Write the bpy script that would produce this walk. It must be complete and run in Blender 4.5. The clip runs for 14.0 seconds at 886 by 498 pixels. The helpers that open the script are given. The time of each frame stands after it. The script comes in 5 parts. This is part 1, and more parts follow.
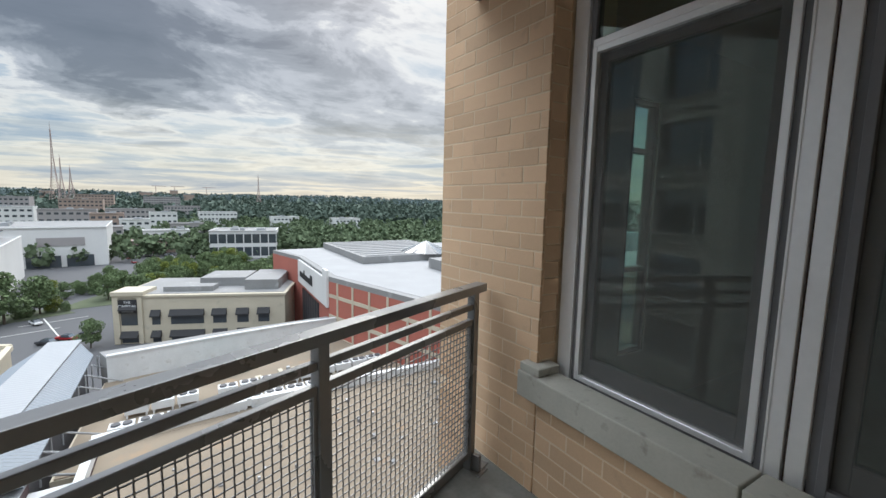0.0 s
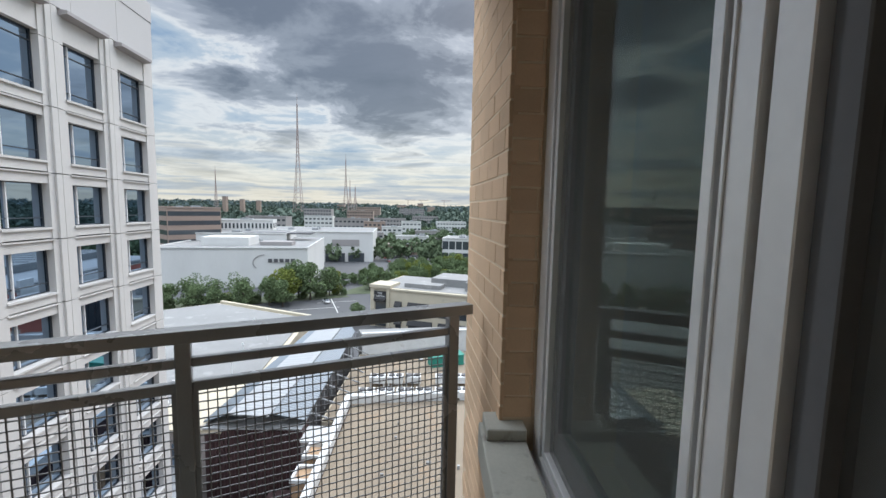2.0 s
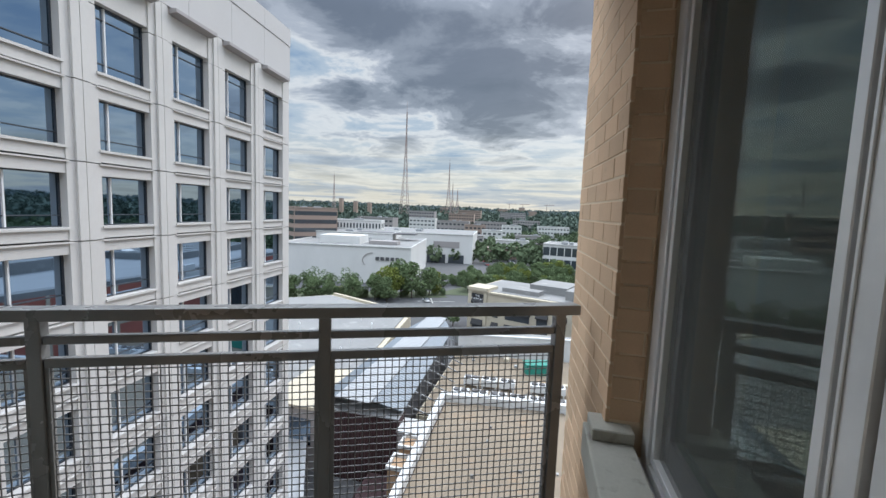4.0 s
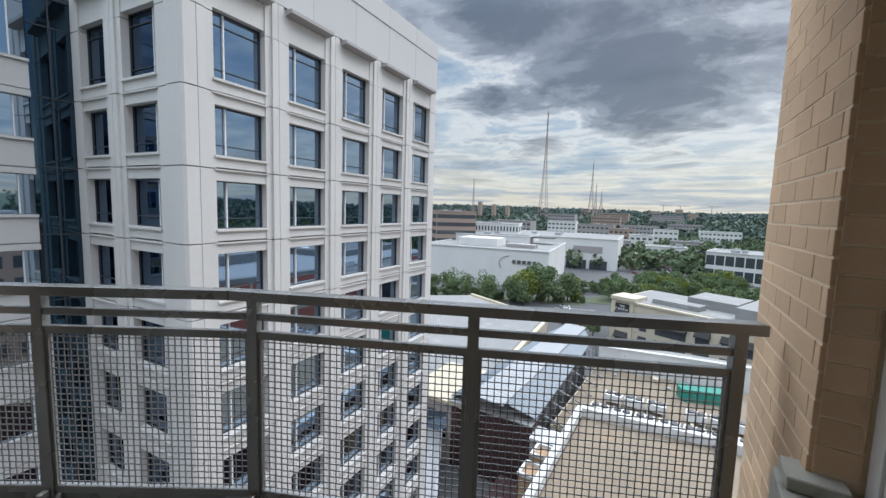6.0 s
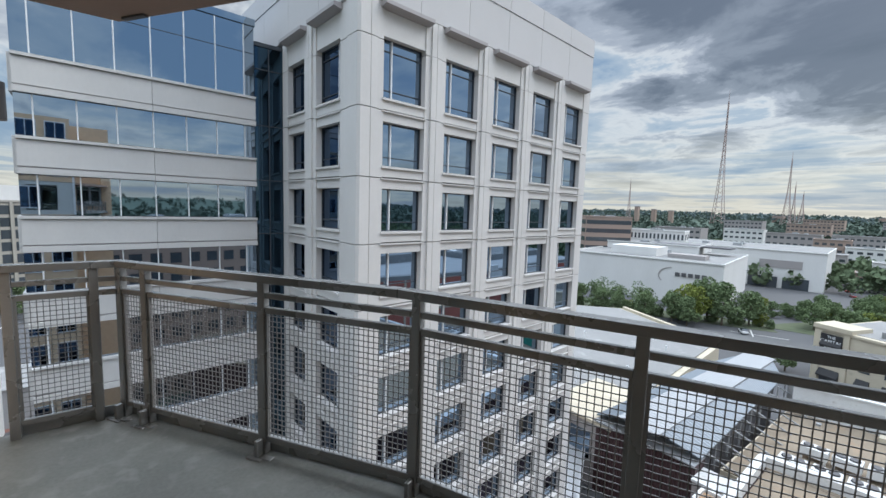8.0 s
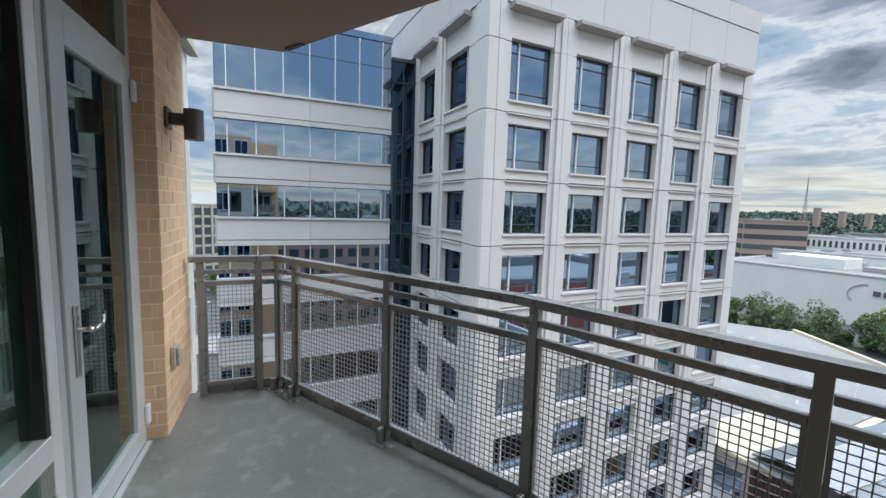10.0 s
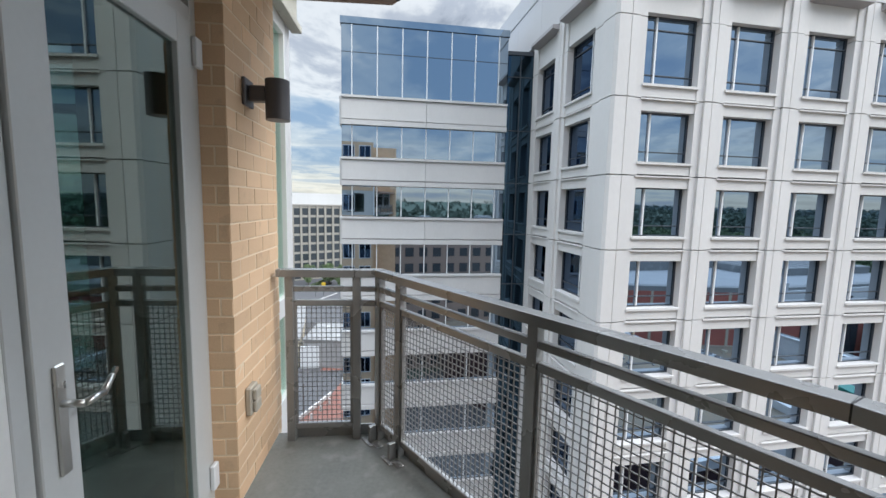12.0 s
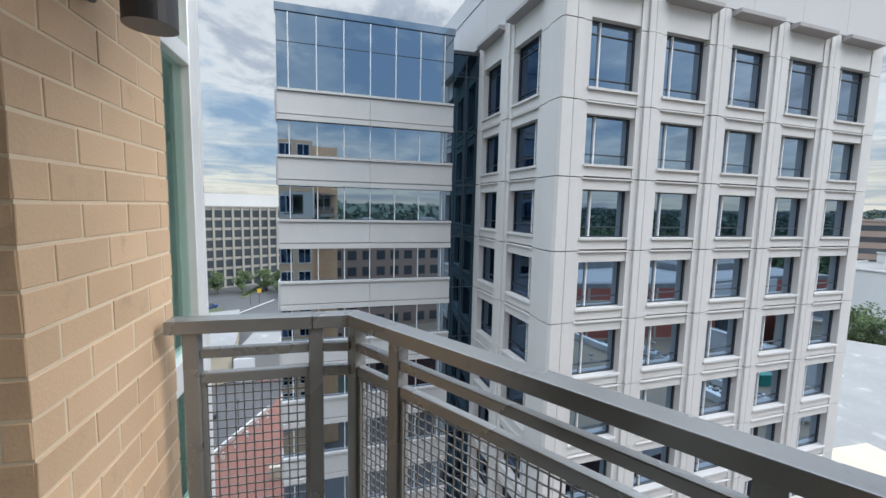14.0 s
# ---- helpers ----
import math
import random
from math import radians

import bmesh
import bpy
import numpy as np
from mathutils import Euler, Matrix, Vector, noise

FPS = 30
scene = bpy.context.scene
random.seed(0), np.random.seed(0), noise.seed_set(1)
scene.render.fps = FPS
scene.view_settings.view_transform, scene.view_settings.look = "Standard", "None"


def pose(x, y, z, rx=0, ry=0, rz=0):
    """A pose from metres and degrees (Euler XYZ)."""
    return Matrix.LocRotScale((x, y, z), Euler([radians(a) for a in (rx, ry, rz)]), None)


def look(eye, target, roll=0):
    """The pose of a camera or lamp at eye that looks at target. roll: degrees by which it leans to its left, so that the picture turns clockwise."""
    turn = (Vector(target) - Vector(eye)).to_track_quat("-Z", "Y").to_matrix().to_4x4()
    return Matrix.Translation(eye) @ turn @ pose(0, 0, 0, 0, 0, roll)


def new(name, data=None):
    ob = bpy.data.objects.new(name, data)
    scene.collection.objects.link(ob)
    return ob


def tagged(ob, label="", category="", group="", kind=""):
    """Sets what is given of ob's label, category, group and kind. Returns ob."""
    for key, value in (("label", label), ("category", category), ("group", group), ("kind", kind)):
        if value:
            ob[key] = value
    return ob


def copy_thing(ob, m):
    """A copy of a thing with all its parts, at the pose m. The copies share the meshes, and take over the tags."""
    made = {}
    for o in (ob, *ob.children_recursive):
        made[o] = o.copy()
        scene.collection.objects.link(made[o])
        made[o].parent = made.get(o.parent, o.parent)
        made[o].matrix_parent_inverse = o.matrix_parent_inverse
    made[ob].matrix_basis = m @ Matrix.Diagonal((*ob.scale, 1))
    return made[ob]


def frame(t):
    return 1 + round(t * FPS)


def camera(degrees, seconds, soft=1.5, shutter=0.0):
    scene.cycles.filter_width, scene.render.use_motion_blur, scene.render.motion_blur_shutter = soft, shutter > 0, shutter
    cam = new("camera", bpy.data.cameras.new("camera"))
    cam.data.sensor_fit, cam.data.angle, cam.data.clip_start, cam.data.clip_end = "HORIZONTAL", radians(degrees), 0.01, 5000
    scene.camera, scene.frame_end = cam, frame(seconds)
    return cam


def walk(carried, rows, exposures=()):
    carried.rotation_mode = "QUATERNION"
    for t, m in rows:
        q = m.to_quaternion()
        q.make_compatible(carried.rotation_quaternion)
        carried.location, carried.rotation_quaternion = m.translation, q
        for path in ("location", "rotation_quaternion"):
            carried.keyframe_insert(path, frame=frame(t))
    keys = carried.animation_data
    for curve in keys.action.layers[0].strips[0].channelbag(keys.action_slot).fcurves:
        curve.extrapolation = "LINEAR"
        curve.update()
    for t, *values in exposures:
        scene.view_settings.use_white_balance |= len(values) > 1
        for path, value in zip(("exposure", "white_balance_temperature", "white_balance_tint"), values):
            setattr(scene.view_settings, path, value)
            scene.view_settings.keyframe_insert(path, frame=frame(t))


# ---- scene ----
# camera and its walk along the balcony
cam = camera(94.6, 14.0)
PATH = [
    (0, look((0.84, 2.201, 1.522), (2.542, 1.176, 1.293), 1.2)),
    (0.5, look((0.946, 1.718, 1.526), (2.634, 0.672, 1.293), 1.0)),
    (1, look((1.052, 1.347, 1.5), (2.797, 0.391, 1.296), 1.6)),
    (1.5, look((0.972, 1.065, 1.479), (2.905, 0.594, 1.279), 0.9)),
    (2, look((0.845, 0.994, 1.5), (2.835, 0.959, 1.304), 1.1)),
    (4.5, look((0.723, 1.041, 1.48), (2.636, 1.59, 1.282), 2.0)),
    (5, look((0.709, 1.046, 1.491), (2.562, 1.771, 1.287), 1.8)),
    (5.5, look((0.713, 1.065, 1.479), (2.491, 1.957, 1.279), 1.9)),
    (6, look((0.71, 1.078, 1.478), (2.398, 2.132, 1.278), 1.8)),
    (6.5, look((0.697, 1.094, 1.477), (2.281, 2.299, 1.277), 1.7)),
    (7, look((0.697, 1.103, 1.475), (2.175, 2.436, 1.276), 1.6)),
    (7.5, look((0.685, 1.124, 1.477), (2.038, 2.583, 1.279), 1.8)),
    (8, look((0.677, 1.132, 1.486), (1.899, 2.703, 1.288), 1.8)),
    (8.5, look((0.659, 1.126, 1.494), (1.746, 2.794, 1.296), 1.8)),
    (11, look((0.748, 1.275, 1.492), (1.204, 3.21, 1.274), 1.7)),
    (11.5, look((0.755, 1.631, 1.51), (1.077, 3.593, 1.287), 1.6)),
    (12, look((0.782, 2.112, 1.482), (0.968, 4.091, 1.26), 1.3)),
    (12.5, look((0.625, 2.473, 1.476), (0.716, 4.458, 1.253), 1.4)),
    (13, look((0.572, 2.827, 1.466), (0.682, 4.812, 1.249), 1.4)),
    (13.5, look((0.555, 3.055, 1.465), (0.818, 5.026, 1.254), 1.4)),
    (14, look((0.6, 3.107, 1.463), (1.061, 5.043, 1.256), 1.3)),
]
EXPOSURES = [(0, 0.60, 6350, 9), (0.5, 0.66, 6350, 9), (1.2, 0.74, 6300, 9), (2.2, 0.62, 6200, 9), (5, 0.56, 6150, 9), (8.5, 0.50, 6050, 8), (11, 0.80, 6050, 8), (12.5, 0.88, 6200, 9), (14, 0.66, 6100, 8)]
walk(cam, PATH, EXPOSURES)

# ---- sky, sun ----
SUN_EL, SUN_AZ = 38.0, -25.0      # degrees; azimuth counted from +x towards +y
world = bpy.data.worlds.new("world")
scene.world = world
world.use_nodes = True
wt = world.node_tree
wt.nodes.clear()


def wn(kind, **props):
    n = wt.nodes.new(kind)
    for k, v in props.items():
        n.inputs[k].default_value = v
    return n


def wmath(op, a, b=None, clamp=False):
    n = wt.nodes.new("ShaderNodeMath")
    n.operation = op
    n.use_clamp = clamp
    for i, v in enumerate((a, b)):
        if v is None:
            continue
        if isinstance(v, (int, float)):
            n.inputs[i].default_value = v
        else:
            wt.links.new(v, n.inputs[i])
    return n.outputs[0]


sky = wt.nodes.new("ShaderNodeTexSky")
sky.sky_type = "NISHITA"
sky.sun_disc = False
sky.sun_elevation = radians(SUN_EL)
sky.sun_rotation = radians(90 - SUN_AZ)
sky.air_density, sky.dust_density = 1.2, 1.5
tc = wt.nodes.new("ShaderNodeTexCoord")
sep = wt.nodes.new("ShaderNodeSeparateXYZ")
wt.links.new(tc.outputs["Generated"], sep.inputs[0])
up = wmath("MAXIMUM", sep.outputs[2], 0.0)
den = wmath("ADD", up, 0.17)
cx_, cy_ = wmath("DIVIDE", sep.outputs[0], den), wmath("DIVIDE", sep.outputs[1], den)
comb = wt.nodes.new("ShaderNodeCombineXYZ")
wt.links.new(cx_, comb.inputs[0])
wt.links.new(cy_, comb.inputs[1])


def cloud(scale, detail, rough, off, dist=0.0):
    m = wt.nodes.new("ShaderNodeMapping")
    m.inputs["Location"].default_value = off
    m.inputs["Scale"].default_value = (1.0, 0.75, 1)
    wt.links.new(comb.outputs[0], m.inputs[0])
    n = wn("ShaderNodeTexNoise", Scale=scale, Detail=detail, Roughness=rough, Distortion=dist)
    wt.links.new(m.outputs[0], n.inputs["Vector"])
    return n.outputs["Fac"]


def wramp(fac, stops):
    r = wt.nodes.new("ShaderNodeValToRGB")
    r.color_ramp.interpolation = "EASE"
    e = r.color_ramp.elements
    while len(e) < len(stops):
        e.new(0.5)
    for el, (p, c) in zip(e, stops):
        el.position, el.color = p, (*c, 1)
    wt.links.new(fac, r.inputs[0])
    return r.outputs[0]


big = cloud(0.62, 9, 0.55, (3.1, 7.4, 0), 0.25)
fine = cloud(2.6, 8, 0.6, (1.2, 0.4, 0), 0.4)
mixn = wmath("ADD", wmath("MULTIPLY", big, 0.64), wmath("MULTIPLY", fine, 0.36))


def lobe(az, el, outer, inner):
    """1 within inner degrees of a direction, 0 beyond outer degrees, uneven at its rim."""
    d = wt.nodes.new("ShaderNodeVectorMath")
    d.operation = "DOT_PRODUCT"
    wt.links.new(tc.outputs["Generated"], d.inputs[0])
    d.inputs[1].default_value = (math.cos(radians(az)) * math.cos(radians(el)), math.sin(radians(az)) * math.cos(radians(el)), math.sin(radians(el)))
    r = wt.nodes.new("ShaderNodeMapRange")
    r.interpolation_type = "SMOOTHSTEP"
    r.inputs["From Min"].default_value, r.inputs["From Max"].default_value = math.cos(radians(outer)), math.cos(radians(inner))
    rim = wmath("MULTIPLY", wmath("SUBTRACT", fine, 0.5), 0.12)
    wt.links.new(wmath("ADD", d.outputs["Value"], rim), r.inputs["Value"])
    return r.outputs[0]


# one heavy cloud bank over the town, thinner cloud round it
thick = wmath("ADD", wmath("MULTIPLY", lobe(13, 24, 19, 6), 0.085), wmath("MULTIPLY", lobe(-10, 34, 18, 8), 0.06))
mixn = wmath("ADD", wmath("SUBTRACT", mixn, 0.048), thick)
# level streaks of cloud and blue near the horizon
sv = wt.nodes.new("ShaderNodeMapping")
sv.inputs["Scale"].default_value = (1.6, 1.6, 26.0)
wt.links.new(tc.outputs["Generated"], sv.inputs[0])
st_ = wn("ShaderNodeTexNoise", Scale=1.7, Detail=7.0, Roughness=0.62, Distortion=0.35)
wt.links.new(sv.outputs[0], st_.inputs["Vector"])
streak = wmath("ADD", wmath("MULTIPLY", st_.outputs["Fac"], 0.8), wmath("MULTIPLY", mixn, 0.2))
colour = wramp(mixn, [(0.35, (2.3, 3.3, 4.6)), (0.41, (4.2, 4.9, 5.6)), (0.455, (6.7, 6.8, 6.8)), (0.50, (4.1, 4.35, 4.8)), (0.55, (2.4, 2.65, 3.05)), (0.62, (1.25, 1.45, 1.8)), (0.72, (0.9, 1.1, 1.4))])
low = wramp(streak, [(0.36, (2.5, 3.4, 4.5)), (0.44, (4.4, 4.9, 5.3)), (0.50, (7.6, 7.3, 6.3)), (0.56, (6.0, 5.8, 5.1)), (0.64, (3.6, 4.1, 4.7))])
hz = wt.nodes.new("ShaderNodeMix")
hz.data_type = "RGBA"
wt.links.new(wmath("MULTIPLY", up, 5.5, True), hz.inputs["Factor"])
wt.links.new(low, hz.inputs[6])
wt.links.new(colour, hz.inputs[7])
skymix = wt.nodes.new("ShaderNodeMix")
skymix.data_type = "RGBA"
skymix.inputs["Factor"].default_value = 0.86
wt.links.new(sky.outputs[0], skymix.inputs[6])
wt.links.new(hz.outputs[2], skymix.inputs[7])
# an overcast sky grows brighter towards the zenith
zen = wt.nodes.new("ShaderNodeMapRange")
zen.interpolation_type = "SMOOTHSTEP"
zen.inputs["From Min"].default_value, zen.inputs["From Max"].default_value = 0.40, 0.70
zen.inputs["To Min"].default_value, zen.inputs["To Max"].default_value = 1.0, 5.5
wt.links.new(up, zen.inputs["Value"])
zs = wt.nodes.new("ShaderNodeVectorMath")
zs.operation = "SCALE"
wt.links.new(skymix.outputs[2], zs.inputs[0])
wt.links.new(zen.outputs[0], zs.inputs["Scale"])
bg = wn("ShaderNodeBackground", Strength=0.075)
wt.links.new(zs.outputs[0], bg.inputs[0])
wo = wt.nodes.new("ShaderNodeOutputWorld")
wt.links.new(bg.outputs[0], wo.inputs[0])

sun = new("sun", bpy.data.lights.new("sun", "SUN"))
sun.data.energy, sun.data.angle, sun.data.color = 1.15, radians(28), (1.0, 0.95, 0.89)
sun.matrix_world = look((0, 0, 60), (-math.cos(radians(SUN_AZ)) * math.cos(radians(SUN_EL)), -math.sin(radians(SUN_AZ)) * math.cos(radians(SUN_EL)), 60 - math.sin(radians(SUN_EL))))


# ---- materials ----
def mat(name, col, rough=0.7, metal=0.0, var=0.12, scale=4.0, fine=60.0, bump=0.0, bscale=None, tint=None, spec=0.5, island=0.0, objr=0.0, stretch=(1, 1, 1), stain=None):
    """A surface with two sizes of variation, an optional relief and an optional stain colour."""
    m = bpy.data.materials.new(name)
    m.use_nodes = True
    t = m.node_tree
    b = t.nodes["Principled BSDF"]
    b.inputs["Roughness"].default_value, b.inputs["Metallic"].default_value = rough, metal
    b.inputs["Specular IOR Level"].default_value = spec
    co = t.nodes.new("ShaderNodeTexCoord")
    mp = t.nodes.new("ShaderNodeMapping")
    mp.inputs["Scale"].default_value = stretch
    geo = t.nodes.new("ShaderNodeNewGeometry")
    t.links.new(geo.outputs["Position"], mp.inputs[0])

    def nz(s, d=5.0):
        n = t.nodes.new("ShaderNodeTexNoise")
        n.inputs["Scale"].default_value, n.inputs["Detail"].default_value = s, d
        t.links.new(mp.outputs[0], n.inputs["Vector"])
        return n.outputs["Fac"]

    def mm(op, a, c):
        n = t.nodes.new("ShaderNodeMath")
        n.operation = op
        for i, v in enumerate((a, c)):
            if isinstance(v, (int, float)):
                n.inputs[i].default_value = v
            else:
                t.links.new(v, n.inputs[i])
        return n.outputs[0]

    a, f = nz(scale), nz(fine, 3.0)
    v = mm("ADD", mm("MULTIPLY", mm("SUBTRACT", a, 0.5), 2.2), mm("MULTIPLY", mm("SUBTRACT", f, 0.5), 1.0))
    if objr:
        oi = t.nodes.new("ShaderNodeObjectInfo")
        v = mm("ADD", v, mm("MULTIPLY", mm("SUBTRACT", oi.outputs["Random"], 0.5), objr))
    if island:
        v = mm("ADD", v, mm("MULTIPLY", mm("SUBTRACT", geo.outputs["Random Per Island"], 0.5), island))
    gain = mm("ADD", 1.0, mm("MULTIPLY", v, var))
    mul = t.nodes.new("ShaderNodeVectorMath")
    mul.operation = "SCALE"
    mul.inputs[0].default_value = col
    t.links.new(gain, mul.inputs["Scale"])
    out = mul.outputs[0]
    if stain:
        scol, lo, hi, ss = stain
        r = t.nodes.new("ShaderNodeMapRange")
        r.inputs["From Min"].default_value, r.inputs["From Max"].default_value = lo, hi
        t.links.new(nz(ss, 8.0), r.inputs["Value"])
        mx = t.nodes.new("ShaderNodeMix")
        mx.data_type = "RGBA"
        t.links.new(r.outputs[0], mx.inputs["Factor"])
        t.links.new(out, mx.inputs[6])
        mx.inputs[7].default_value = (*scol, 1)
        out = mx.outputs[2]
    t.links.new(out, b.inputs["Base Color"])
    rr = mm("ADD", rough, mm("MULTIPLY", mm("SUBTRACT", a, 0.5), 0.25))
    t.links.new(rr, b.inputs["Roughness"])
    if bump:
        bp = t.nodes.new("ShaderNodeBump")
        bp.inputs["Strength"].default_value, bp.inputs["Distance"].default_value = 0.6, bump
        t.links.new(nz(bscale or fine, 4.0), bp.inputs["Height"])
        t.links.new(bp.outputs[0], b.inputs["Normal"])
    return m


def mirror_glass(name, col, rough=0.02, wav=0.002):
    """Coated facade glass: reflects part of the light and hides the inside; panes lie slightly uneven."""
    m = bpy.data.materials.new(name)
    m.use_nodes = True
    t = m.node_tree
    b = t.nodes["Principled BSDF"]
    b.inputs["Base Color"].default_value = (*col, 1)
    b.inputs["Metallic"].default_value, b.inputs["Roughness"].default_value = 1.0, rough
    n = t.nodes.new("ShaderNodeTexNoise")
    n.inputs["Scale"].default_value, n.inputs["Detail"].default_value = 0.35, 1.0
    geo = t.nodes.new("ShaderNodeNewGeometry")
    t.links.new(geo.outputs["Position"], n.inputs["Vector"])
    bp = t.nodes.new("ShaderNodeBump")
    bp.inputs["Distance"].default_value = wav
    bp.inputs["Strength"].default_value = 1.0
    t.links.new(n.outputs["Fac"], bp.inputs["Height"])
    t.links.new(bp.outputs[0], b.inputs["Normal"])
    return m


def clear_glass(name, tint, ior=1.6):
    """A thin tinted pane that one sees through and that mirrors at a slant."""
    m = bpy.data.materials.new(name)
    m.use_nodes = True
    t = m.node_tree
    t.nodes.clear()
    tr = t.nodes.new("ShaderNodeBsdfTransparent")
    tr.inputs[0].default_value = (*tint, 1)
    gl = t.nodes.new("ShaderNodeBsdfGlossy")
    gl.inputs["Roughness"].default_value = 0.01
    gl.inputs[0].default_value = (0.85, 0.95, 0.9, 1)
    lw = t.nodes.new("ShaderNodeLayerWeight")
    lw.inputs[0].default_value = 0.5
    pw = t.nodes.new("ShaderNodeMath")
    pw.operation = "POWER"
    pw.inputs[1].default_value = 3.5
    t.links.new(lw.outputs["Facing"], pw.inputs[0])
    fr = t.nodes.new("ShaderNodeMath")
    fr.operation = "MULTIPLY_ADD"
    fr.inputs[1].default_value, fr.inputs[2].default_value = 0.75, ior - 1.5
    t.links.new(pw.outputs[0], fr.inputs[0])
    mx = t.nodes.new("ShaderNodeMixShader")
    t.links.new(fr.outputs[0], mx.inputs[0])
    t.links.new(tr.outputs[0], mx.inputs[1])
    t.links.new(gl.outputs[0], mx.inputs[2])
    o = t.nodes.new("ShaderNodeOutputMaterial")
    t.links.new(mx.outputs[0], o.inputs[0])
    return m


